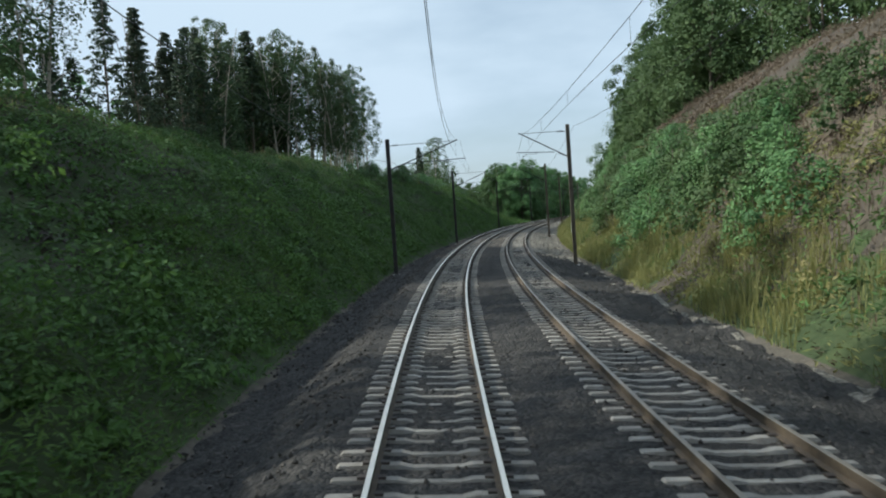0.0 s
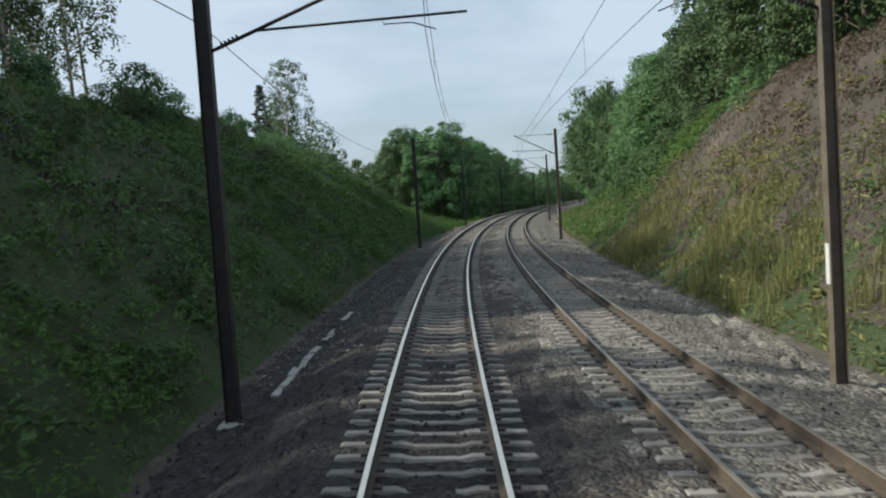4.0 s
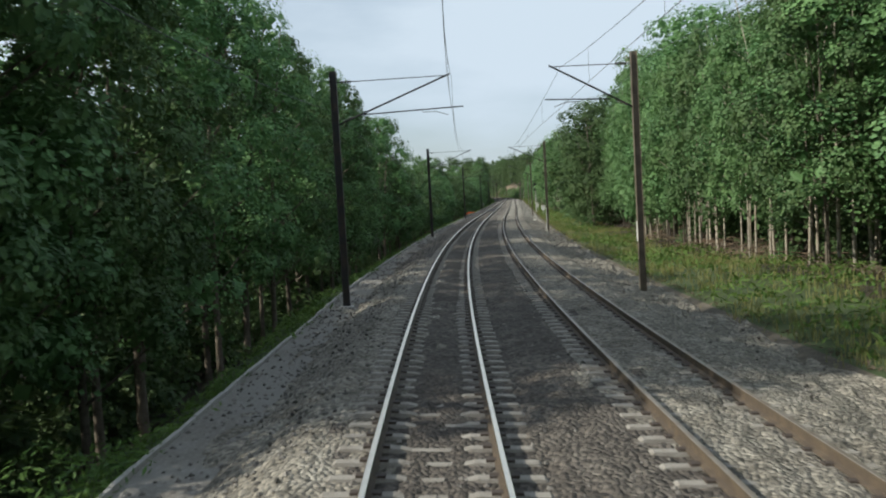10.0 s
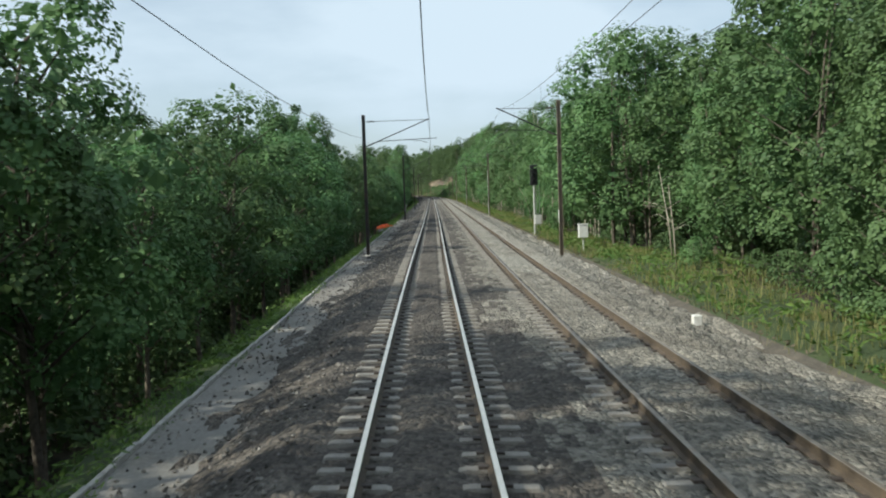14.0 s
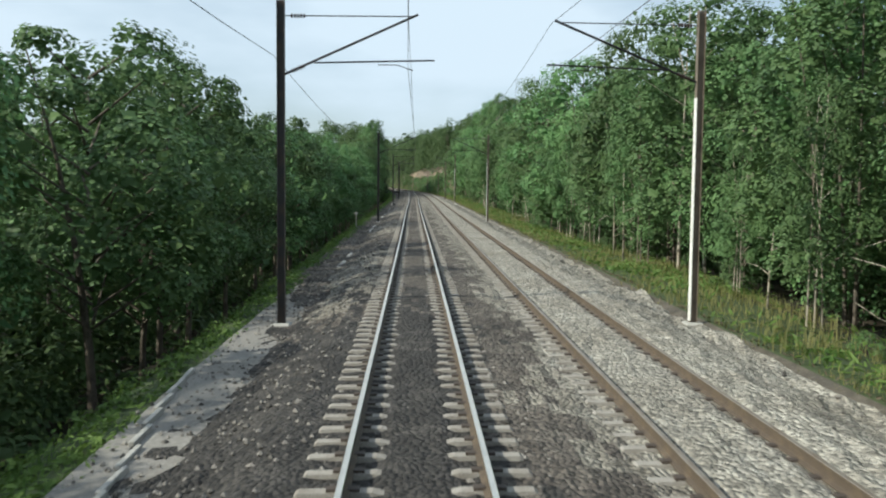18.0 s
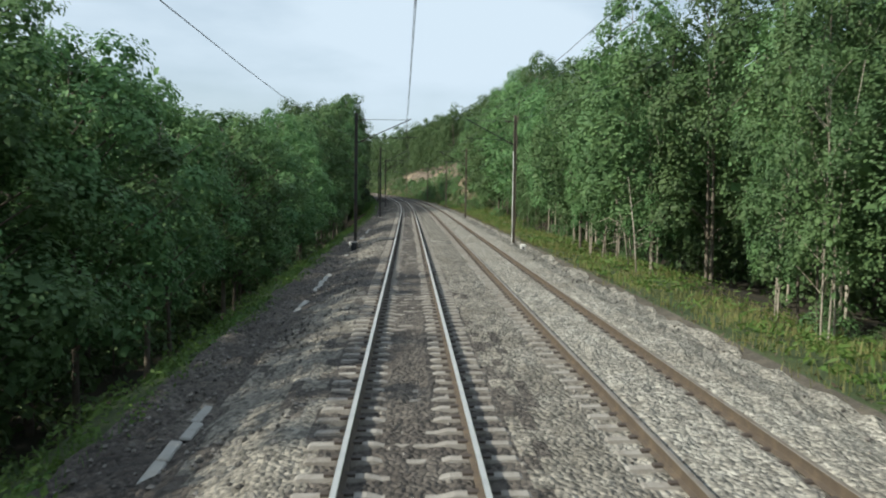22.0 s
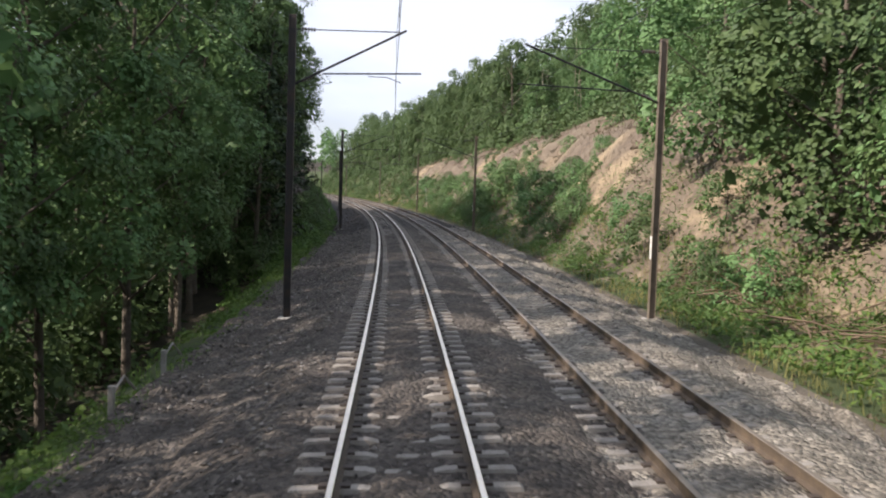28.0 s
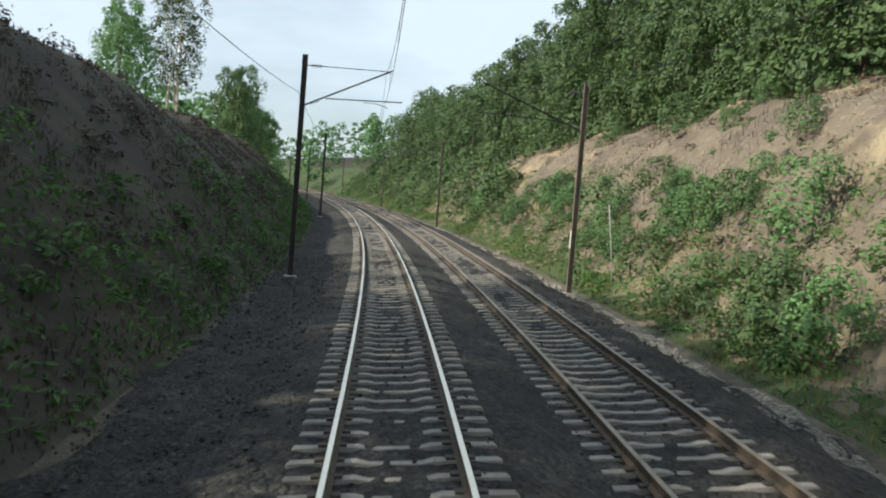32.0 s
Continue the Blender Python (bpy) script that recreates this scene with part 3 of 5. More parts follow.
    la = np.where(rng.uniform(size=N) < 0.5, rng.uniform(-4.5, 7.4, N), np.where(rng.uniform(size=N) < 0.6, rng.uniform(-4.3, -1.5, N), rng.uniform(1.2, 2.7, N)))
    keep = np.ones(N, bool)
    for c in (0, SECOND):
        keep &= np.abs(np.abs(la - c) - 0.753) > 0.12
    s, la = s[keep], la[keep]
    N = len(s)
    zz = track_plane(s, la) - 0.215
    el, er = np.clip((-1.75 - la) / 1.5, 0, 1), np.clip((la - SECOND - 1.75) / 1.5, 0, 1)
    zz = zz * (1 - el) + el * -0.77
    zz = zz * (1 - er) + er * -0.69
    c = place(s, la, zz)
    octa = np.array([(1, 0, 0), (0, 1, 0), (-1, 0, 0), (0, -1, 0), (0, 0, 1), (0, 0, -1)], float)
    size = rng.uniform(0.024, 0.058, (N, 1, 1)) * rng.uniform(0.6, 1.3, (N, 6, 1))
    ang = rng.uniform(0, 6.28, N)
    rot = np.zeros((N, 3, 3))
    rot[:, 0, 0] = rot[:, 1, 1] = np.cos(ang)
    rot[:, 0, 1], rot[:, 1, 0], rot[:, 2, 2] = -np.sin(ang), np.sin(ang), 0.8
    v = np.einsum("nij,kj->nki", rot, octa) * size + c[:, None]
    f = np.array([(0, 1, 4), (1, 2, 4), (2, 3, 4), (3, 0, 4), (1, 0, 5), (2, 1, 5), (3, 2, 5), (0, 3, 5)])
    f = (f[None] + (np.arange(N) * 6)[:, None, None]).reshape(-1, 3)
    # stones of the end stretches take the colour with the shade in it
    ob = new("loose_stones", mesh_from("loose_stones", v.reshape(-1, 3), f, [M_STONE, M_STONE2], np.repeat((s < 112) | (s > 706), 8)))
    tagged(ob, "loose grey and brown track stones on the ballast", "stones", kind="stuff")


# ---- tracks ----
RAIL_SECTION = [(-0.075, -0.172), (-0.075, -0.160), (-0.012, -0.140), (-0.010, -0.045), (-0.036, -0.035), (-0.036, -0.006), (-0.028, 0.0), (0.028, 0.0), (0.036, -0.006), (0.036, -0.035), (0.010, -0.045), (0.012, -0.140), (0.075, -0.160), (0.075, -0.172)]


def rail_mesh(centre, lat, top):
    s = np.arange(-24, 1000, 2.0)
    b = bank(s)[:, None]
    sec = np.array(RAIL_SECTION)
    x, z = lat + sec[None, :, 0], sec[None, :, 1]
    r = centre + x * np.cos(b) + z * np.sin(b)
    h = -x * np.sin(b) + z * np.cos(b) + (SECOND_Z if centre else 0)
    v = place(s[:, None], r, h)
    n = len(sec)
    faces, idx = [], []
    for i in range(len(s) - 1):
        for j in range(n):
            faces.append((i * n + j, i * n + (j + 1) % n, (i + 1) * n + (j + 1) % n, (i + 1) * n + j))
            idx.append(1 if j in (5, 6, 7) else 0)
    return mesh_from("rail", v.reshape(-1, 3), faces, [M_RAIL, top], idx)


def sleeper_mesh():
    """A concrete sleeper, lower and narrower in the middle, with sloping sides."""
    xs = [-1.25, -1.21, -0.45, -0.30, 0.30, 0.45, 1.21, 1.25]
    tops = [-0.215, -0.186, -0.180, -0.215, -0.215, -0.180, -0.186, -0.215]
    half = [0.078, 0.082, 0.082, 0.068, 0.068, 0.082, 0.082, 0.078]
    v, f = [], []
    for x, t, w in zip(xs, tops, half):
        v += [(x, -w - 0.035, -0.36), (x, -w, t), (x, w, t), (x, w + 0.035, -0.36)]
    for i in range(len(xs) - 1):
        for j in range(3):
            f.append((i * 4 + j, (i + 1) * 4 + j, (i + 1) * 4 + j + 1, i * 4 + j + 1))
    f += [(0, 1, 2, 3), (31, 30, 29, 28)]
    return mesh_from("sleeper", v, f, [M_SLEEPER])


def track_pose(s, centre, dz=0.0):
    b, h = float(bank(s)), float(heading(s))
    x, y, z = place(s, centre, (SECOND_Z if centre else 0.0) + dz)
    return Matrix.Translation((x, y, z)) @ Matrix.Rotation(-h, 4, "Z") @ Matrix.Rotation(b, 4, "Y")


def clip_shape():
    c = Shape()
    c.box((-0.06, -0.06, -0.185), (0.06, 0.06, -0.150))
    return np.array(c.v), c.f


def build_track(centre, top, label, first, last):
    track = tagged(new("railway_track"), label, "railway track")
    for lat in (-0.753, 0.753):
        part("rail", rail_mesh(centre, lat, top), track, "long steel rail with a worn head")
    rng = np.random.default_rng(5 + int(centre))
    me = sleeper_mesh()
    base, bf = np.array([v.co for v in me.vertices]), [tuple(p.vertices) for p in me.polygons]
    cv, cf = clip_shape()
    V, Fc, CV, CF = [], [], [], []
    for i in range(int(1000 / 0.6)):
        s = -20 + i * 0.6
        m = track_pose(s, centre) @ pose(rng.normal() * 0.01, 0, rng.normal() * 0.004, 0, 0, rng.normal() * 0.5)
        if first <= s < last:
            ob = part("sleeper", me, track)
            ob.matrix_world = m
        else:
            a = np.array(m)
            k = len(V) * len(base)
            V.append(base @ a[:3, :3].T + a[:3, 3])
            Fc += [tuple(k + q for q in f) for f in bf]
        if s > 780:
            continue
        a = np.array(m)
        for x in (-0.753 - 0.11, -0.753 + 0.11, 0.753 - 0.11, 0.753 + 0.11):
            k = len(CV) * len(cv)
            CV.append((cv + (x, 0, 0)) @ a[:3, :3].T + a[:3, 3])
            CF += [tuple(k + q for q in f) for f in cf]
    tagged(part("sleepers_beyond", mesh_from("sleepers_beyond", np.concatenate(V), Fc, [M_SLEEPER]), track), kind="stuff")
    tagged(part("rail_clip", mesh_from("rail_clip", np.concatenate(CV), CF, [M_CLIP]), track), kind="stuff")


# ---- overhead line ----
LEFT_MASTS = [62.1, 109.6, 161.5, 208, 257.6, 310.9, 371.9, 435.5, 497.5, 560.8, 611, 660.6, 712.4, 761.4, 818, 868, 918]
RIGHT_MASTS = [60.5, 109.3, 162.3, 207.5, 257, 309.3, 366.3, 436, 498.2, 560.2, 611, 662, 713.9, 762.3, 812.4, 865.5, 918]
LEFT_LAT, RIGHT_LAT = -3.6, 7.15
LEFT_LATS = [-3.95, -3.65, -3.6, -3.6, -3.65, -3.75, -3.75, -3.5, -3.35, -3.43, -3.3, -3.15, -3.7, -3.5, -3.4, -3.5, -3.5]
RIGHT_LATS = [6.98, 6.9, 7.05, 7.0, 6.82, 7.15, 7.1, 7.55, 7.1, 6.75, 7.0, 7.6, 7.9, 7.5, 7.6, 7.8, 7.6]
CONTACT, CARRIER = 5.85, 7.2


def mast(side, reach, white=0.0, w=0.1):
    """A steel mast of H section on a concrete foot, with its cantilever reaching over the track (towards +x for side 1)."""
    steel = M_MAST if side > 0 else M_MAST2
    top = tagged(new("catenary_mast"), "dark steel mast with a bracket arm holding wires over the track" if side > 0 else "weathered brown steel mast with a bracket arm holding wires", "mast", "masts along the line")
    p = Shape()
    t = 0.012
    h = t / 2
    outline = [(-y, x) for x, y in ((-w, -w), (w, -w), (w, -w + t), (h, -w + t), (h, w - t), (w, w - t), (w, w), (-w, w), (-w, w - t), (-h, w - t), (-h, -w + t), (-w, -w + t))]
    n = len(outline)
    p.add([(x, y, z) for z in (-1.0, 7.6) for x, y in outline], [(i, (i + 1) % n, n + (i + 1) % n, n + i) for i in range(n)] + [tuple(range(n))[::-1], tuple(range(n, 2 * n))])
    part("mast_post", p.mesh("mast_post", [steel]), top)
    c = Shape()
    c.box((-0.26, -0.26, -1.6), (0.26, 0.26, -0.74), 0.05)
    part("foundation", c.mesh("foundation", [M_CONC]), top, "pale concrete foot")
    d = side
    tip = (d * (reach + 0.12), 0, CARRIER + 0.08)
    a = Shape()
    a.tube([(d * w, 0, CARRIER), (d * (reach - 0.05), 0, CARRIER + 0.03)], 0.016, 5)
    part("top_stay", a.mesh("top_stay", [M_WIRE]), top)
    a = Shape()
    a.tube([(d * w, 0, 5.72), tip], 0.034, 6)
    part("bracket_tube", a.mesh("bracket_tube", [M_WIRE]), top)
    a = Shape()
    a.tube([(d * 0.85, 0, 6.02), (d * (reach + (0.55 if side > 0 else 0.3)), 0, 6.12)], 0.024, 6)
    part("registration_tube", a.mesh("registration_tube", [M_WIRE]), top)
    a = Shape()
    a.tube([(d * (reach - 0.9), 0, 6.10), (d * (reach - 0.9), 0, 5.99), (d * (reach - 0.4), 0, 5.99), (d * reach, 0, CONTACT)], 0.012, 5)
    part("steady_arm", a.mesh("steady_arm", [M_WIRE]), top)
    for p0, p1 in (((d * 0.25, 0, CARRIER), (d * 0.65, 0, CARRIER + 0.005)), ((d * 0.28, 0, 5.80), (d * 0.62, 0, 5.94))):
        a = Shape()
        p0, p1 = Vector(p0), Vector(p1)
        for i in range(5):
            q = p0.lerp(p1, (i + 0.2) / 5)
            r = p0.lerp(p1, (i + 0.7) / 5)
            a.tube([q, r], [0.065, 0.045], 8)
        part("insulator", a.mesh("insulator", [M_INSUL]), top, "ribbed brown insulator")
    if white:
        a = Shape()
        a.box((-w - 0.006, -w - 0.004, -0.7), (-w + 0.02, w + 0.004, white), 0.002)
        part("painted_foot", a.mesh("painted_foot", [M_WHITE]), top, "white painted lower part")
    elif side < 0:
        a = Shape()
        a.box((-w - 0.02, -0.075, 1.05), (-w - 0.003, 0.075, 1.75), 0.003)
        part("plate", a.mesh("plate", [M_WHITE]), top, "white plate on the post")
    return top


def stand(s, lat, z):
    x, y, zz = place(s, lat, z)
    return pose(x, y, zz, 0, 0, -math.degrees(float(heading(s))))


def axis_shift(s):
    """How far the wires stand to the right of the track's middle where it leans."""
    b = float(bank(s))
    return CONTACT * math.tan(b) * (1.0 if b > 0 else 0.5)


def build_masts():
    made = {}
    for stations, lats, side, centre in ((LEFT_MASTS, LEFT_LATS, 1, 0.0), (RIGHT_MASTS, RIGHT_LATS, -1, SECOND)):
        for s, lat in zip(stations, lats):
            reach = round(abs(centre + axis_shift(s) - lat) * 5) / 5
            key = (side, reach, {309.3: 1.7, 436: 5.3, 498.2: 5.3, 560.2: 5.3}.get(s, 0.0) if side < 0 else 0.0, (0.12 if side > 0 else 0.11) if s < 330 else 0.098)
            if key in made:
                copy_thing(made[key], stand(s, lat, 0))
            else:
                made[key] = mast(*key)
                made[key].matrix_basis = stand(s, lat, 0)


def wire(name, s, lat, z, r, label, parent=None):
    a = Shape()
    a.tube([tuple(p) for p in place(np.array(s), np.array(lat), np.array(z))], r, 5, cap=False)
    return part(name, a.mesh(name, [M_WIRE]), parent, label)


def build_wires():
    for stations, lat0, end in ((LEFT_MASTS, 0.0, -1), (RIGHT_MASTS, SECOND, 1)):
        st = [stations[0] - 54] + stations + [stations[-1] + 50]
        line = tagged(new("overhead_line"), "thin dark contact wire hung from a sagging carrier wire", "overhead line")
        cs, cl, cz, ks, kz, kl = [], [], [], [], [], []
        for i in range(len(st) - 1):
            a, b = st[i], st[i + 1]
            la, lb = lat0 + (0.2 if i % 2 else -0.2), lat0 + (-0.2 if i % 2 else 0.2)
            for j in range(12):
                u = j / 12
                cs.append(a + (b - a) * u)
                cl.append(la + (lb - la) * u + axis_shift(cs[-1]))
                cz.append(CONTACT)
                kz.append(CARRIER - 0.95 * 4 * u * (1 - u))
            for u in (0.14, 0.32, 0.5, 0.68, 0.86):
                s = a + (b - a) * u
                l = la + (lb - la) * u + axis_shift(s)
                drop = Shape()
                drop.tube([tuple(place(s, l, CONTACT)), tuple(place(s, l, CARRIER - 0.95 * 4 * u * (1 - u)))], 0.004, 4, cap=False)
                part("dropper", drop.mesh("dropper", [M_WIRE]), line)
        wire("contact_wire", cs, cl, cz, 0.007, "", line)
        wire("carrier_wire", cs, cl, kz, 0.007, "", line)
    for stations, lat, z in ((LEFT_MASTS, LEFT_LAT - 0.1, 6.2), (RIGHT_MASTS, RIGHT_LAT + 0.2, 7.45)):
        st = [stations[0] - 54] + stations + [stations[-1] + 50]
        ss, zz = [], []
        for a, b in zip(st, st[1:]):
            for j in range(10):
                ss.append(a + (b - a) * j / 10)
                zz.append(z - 0.7 * 4 * (j / 10) * (1 - j / 10))
        tagged(wire("return_wire", ss, [lat] * len(ss), zz, 0.009, ""), "single dark wire slung from mast to mast", "wire")


# ---- trees ----
def crown_points(rng, H, R, low, lobes, leaves, shape="round", lobe_r=1.2):
    """Leaf places and directions of a crown made of rounded lobes with hollows between them, and the places of its lobes."""
    pts, nor, cen = [], [], []
    for k in range(lobes):
        u = 0.02 + 0.96 * ((k + rng.uniform(0.1, 0.9)) / lobes) ** 0.92
        z = low + (H - low) * u
        if shape == "cone":
            r = R * (1 - u) ** 0.8 + 0.12
        elif shape == "tall":
            r = R * (0.45 + 0.55 * math.sin(math.pi * min(1, u * 0.9 + 0.1)))
        elif shape == "dome":
            r = R * math.sqrt(max(0.0, 1 - u * u))
        else:
            r = R * math.sin(math.pi * (0.16 + 0.78 * u)) ** 0.6
        a = k * 2.4 + rng.uniform(-0.6, 0.6)
        size = lobe_r * rng.uniform(0.6, 1.35) * (1 - 0.3 * u)
        q = max(0.0, r - size * 0.55) * rng.uniform(0.62, 1.25)
        if shape == "cone":
            size = lobe_r * (1 - 0.62 * u) * rng.uniform(0.7, 1.2)
            q = max(0.0, r - size * 0.35) * rng.uniform(0.35, 1.1)
        c = np.array([q * math.cos(a), q * math.sin(a), z - size * 0.4 - (0.15 * q if shape == "cone" else 0)])
        out = np.array([math.cos(a), math.sin(a), 0.45 + 0.8 * u]) / math.hypot(1, 0.45 + 0.8 * u)
        cen.append((c, size))
        d = rng.normal(size=(leaves, 3))
        d /= np.linalg.norm(d, axis=1, keepdims=True)
        along = d @ out
        d = d - np.where(along < -0.3, 2 * along, 0)[:, None] * out
        lump = 1 + 0.16 * np.sin(d[:, :1] * 5 + k) + 0.16 * np.sin(d[:, 1:2] * 6 + 2 * k)
        flat = np.array([1.05, 1.05, {"cone": 0.42, "tall": 0.9, "dome": 0.8}.get(shape, 0.8)])
        pts.append(c + d * flat * size * lump * (0.7 + 0.36 * rng.uniform(size=(leaves, 1)) ** 0.7))
        nor.append(d * 0.75 + out * 0.15 + np.array([0, 0, 0.35]) + rng.normal(size=(leaves, 3)) * 0.26)
    return np.concatenate(pts), np.concatenate(nor), cen


def tree(name, label, seed, H, R, low, lobes, leaves, leaf, bark, green, shape="round", lobe_r=1.2, stems=1, trunk_r=0.16, group="line-side trees", fill=24):
    rng = np.random.default_rng(seed)
    top = tagged(new(name), label, "tree" if H > 4 else "shrub", group)
    pts, nor, cen = crown_points(rng, H, R, low, lobes, leaves, shape, lobe_r)
    t = Shape()
    for k in range(stems):
        ox, oy = (rng.normal(size=2) * 0.5 if stems > 1 else (0, 0))
        lx, ly = rng.normal(size=2) * 0.05 * H
        line = [(ox + lx * u * u, oy + ly * u * u, -0.4 + (H * 0.93 + 0.4) * u) for u in (0, 0.05, 0.25, 0.5, 0.75, 1)]
        t.tube(line, [trunk_r * 1.5, trunk_r, trunk_r * 0.8, trunk_r * 0.6, trunk_r * 0.35, 0.02], 7)
    for c, _size in cen[:: max(1, len(cen) // (14 if lobes > 24 else 5))]:
        z0 = max(low * 0.7, c[2] - math.hypot(c[0], c[1]) * 0.7 - 0.3)
        t.tube([(0, 0, z0), (c[0] * 0.55, c[1] * 0.55, (z0 + c[2]) / 2 + 0.1), tuple(c)], [trunk_r * 0.38, trunk_r * 0.22, 0.015], 5, cap=False)
    part("trunk", t.mesh("trunk", [bark], True), top)
    sizes = leaf * rng.uniform(0.7, 1.35, len(pts))
    # leafy twigs inside each lobe, which close it to the light
    inner = [(c + rng.normal(size=(fill, 3)) * size * 0.34, np.full(fill, size * 0.36)) for c, size in cen if fill]
    if inner:
        pts = np.concatenate([pts] + [i[0] for i in inner])
        sizes = np.concatenate([sizes] + [i[1] for i in inner])
        nor = np.concatenate([nor, rng.normal(size=(len(pts) - len(nor), 3))])
    v, f = leaf_sheet(pts, sizes, nor, rng, 1.05, 0.42)
    part("crown", mesh_from("crown", v, f, [green]), top)
    return top


class Heap:
    """Many trees gathered into one body of leaves and stems."""

    def __init__(self):
        self.v, self.f, self.m, self.k = [], [], [], 0

    def add(self, proto, m):
        a = np.array(m)
        for ob in proto.children:
            i = 1 if ob.name.startswith("crown") else 0
            if ob not in SHAPES:
                me = ob.data
                co = np.empty(len(me.vertices) * 3)
                me.vertices.foreach_get("co", co)
                SHAPES[ob] = (co.reshape(-1, 3), [tuple(p.vertices) for p in me.polygons])
            v, f = SHAPES[ob]
            self.v.append(v @ a[:3, :3].T + a[:3, 3])
            k = self.k
            self.f += [tuple(k + q for q in g) for g in f]
            self.m += [i] * len(f)
            self.k += len(v)

    def build(self, name, label, category, mats):
        ob = new(name, mesh_from(name, np.concatenate(self.v), self.f, mats, self.m))
        tagged(ob, label, category, kind="stuff")


SHAPES = {}


def set_tree(proto, s, lat, scale, turn, sink=0.1, wide=1.0, heap=None):
    x, y, z = ground_place(s, lat, -sink)
    m = pose(x, y, z, 0, 0, turn) @ Matrix.Diagonal((scale * wide, scale * wide, scale, 1))
    if heap is None:
        copy_thing(proto, m)
    else:
        heap.add(proto, m)


def prototypes():
    P = {}
    P["near"] = [tree("deciduous_tree", "leafy green deciduous tree at the edge of the wood", 10 + i, 14.0, 3.6, 1.9 + i * 0.6, 32, 330, 0.15, M_BARK, M_LEAF, lobe_r=1.5, stems=2, trunk_r=0.1) for i in range(4)]
    P["low"] = [tree("deciduous_tree", "bushy green tree leafed down to the ground", 15 + i, 12.0, 3.6, 0.3, 30, 300, 0.175, M_BARK, M_LEAF, lobe_r=1.5) for i in range(3)]
    P["tall"] = [tree("deciduous_tree", "green tree with thin pale lower stems", 20 + i, 15.0, 3.3, 2.6 + 0.7 * i, 32, 320, 0.147, M_BIRCH if i else M_BARK, M_LEAF, "tall", 1.3, 3, 0.075) for i in range(3)]
    P["mid"] = [tree("deciduous_tree", "dark green tree inside the wood", 30 + i, 14.0, 3.8, 0.4, 16, 110, 0.34, M_BARK, M_LEAF, lobe_r=2.0, fill=0) for i in range(3)]
    P["high"] = [tree("deciduous_tree", "tall dark green tree leafed down its whole height", 80 + i, 22.0, 3.9, 5.6, 40, 290, 0.185, M_BARK, M_LEAF, lobe_r=1.5, trunk_r=0.2) for i in range(3)]
    P["edge"] = [tree("deciduous_tree", "green tree leaning out over the drop beside the line", 90 + i, 15.0, 3.9, 5.4, 26, 330, 0.175, M_BARK, M_LEAF, lobe_r=1.55) for i in range(3)]
    P["deep"] = [tree("deciduous_tree", "tall tree inside the wood", 85 + i, 24.0, 4.2, 1.5, 24, 130, 0.33, M_BARK, M_LEAF, lobe_r=2.2, trunk_r=0.2, fill=0) for i in range(2)]
    P["birch"] = [tree("birch_tree", "slender birch with an open pale green crown", 40 + i, 15.0, 2.2, 4.0, 46, 84, 0.16, M_BIRCH, M_LEAF2, "tall", 0.75, 1, 0.12, fill=0) for i in range(2)]
    P["spruce"] = [tree("spruce_tree", "dark narrow spruce with drooping branches", 50 + i, 16.0, 2.5, 1.5 + 3.0 * i, 110, 38, 0.23, M_BARK, M_NEEDLE, "cone", 0.8, fill=2) for i in range(2)]
    P["shrub"] = [tree("shrub", "rounded green shrub on the bank", 60 + i, 2.4, 1.6, 0.0, 13, 135, 0.108, M_BARK, M_LEAF, "dome", 0.68, 3, 0.03, "shrubs on the banks", 14) for i in range(3)]
    P["scrub"] = [tree("shrub", "green scrub", 70 + i, 2.6, 1.8, 0.0, 8, 42, 0.27, M_BARK, M_LEAF, "dome", 0.9, 1, 0.03, fill=0) for i in range(2)]
    return P


def plant(protos, rng, s0, s1, lat0, lat1, every, h0, h1, base_h, wide=(0.9, 1.15), heap=None, gaps=None):
    """A loose belt of trees between two offsets; heights in metres."""
    s = s0
    while s < s1:
        lat = rng.uniform(lat0, lat1)
        k = rng.uniform(h0, h1) / base_h
        if gaps is not None and wave(s, lat, 5.0, 17) < gaps:
            s += every
            continue
        set_tree(protos[rng.integers(len(protos))], s + rng.uniform(-0.4, 0.4) * every, lat, k, rng.uniform(0, 360), 0.15, rng.uniform(*wide), heap)
        s += every * rng.uniform(0.75, 1.25)


def far_woods(rng):
    """Woods behind the nearer trees, as one body of leaves."""
    V = []

    def belt(s0, s1, lat0, lat1, n, h0, h1, cone=0.15):
        for _ in range(n):
            s, lat, h = rng.uniform(s0, s1), rng.uniform(lat0, lat1), rng.uniform(h0, h1)
            sharp = rng.uniform() < cone
            pts, nor, _c = crown_points(rng, h, h * (0.17 if sharp else 0.26), h * 0.08, 12, 42, "cone" if sharp else "round", h * 0.13)
            v, _f = leaf_sheet(pts + ground_place(s, lat), 0.8 * rng.uniform(0.7, 1.3, len(pts)), nor, rng)
            V.append(v)

    belt(-40, 200, 48, 120, 24, 13, 19)
    belt(84, 150, -75, -42, 14, 14, 17, 0.4)
    belt(262, 310, -60, -22, 34, 14, 18)
    belt(310, 340, -50, -22, 14, 15, 18)
    belt(330, 590, -44, -21, 90, 14, 16.5)
    belt(600, 715, -46, -21, 46, 15, 20)
    belt(200, 640, 30, 60, 60, 14, 18)
    belt(640, 950, 45, 120, 60, 14, 19)
    belt(880, 980, -40, -16, 26, 9, 12)
    belt(940, 1100, -60, 90, 80, 12, 17)
    v = np.concatenate(V)
    ob = new("woods", mesh_from("woods", v, np.arange(len(v)).reshape(-1, 4), [M_LEAF]))
    tagged(ob, "distant green mixed woodland behind the line", "woods", kind="stuff")


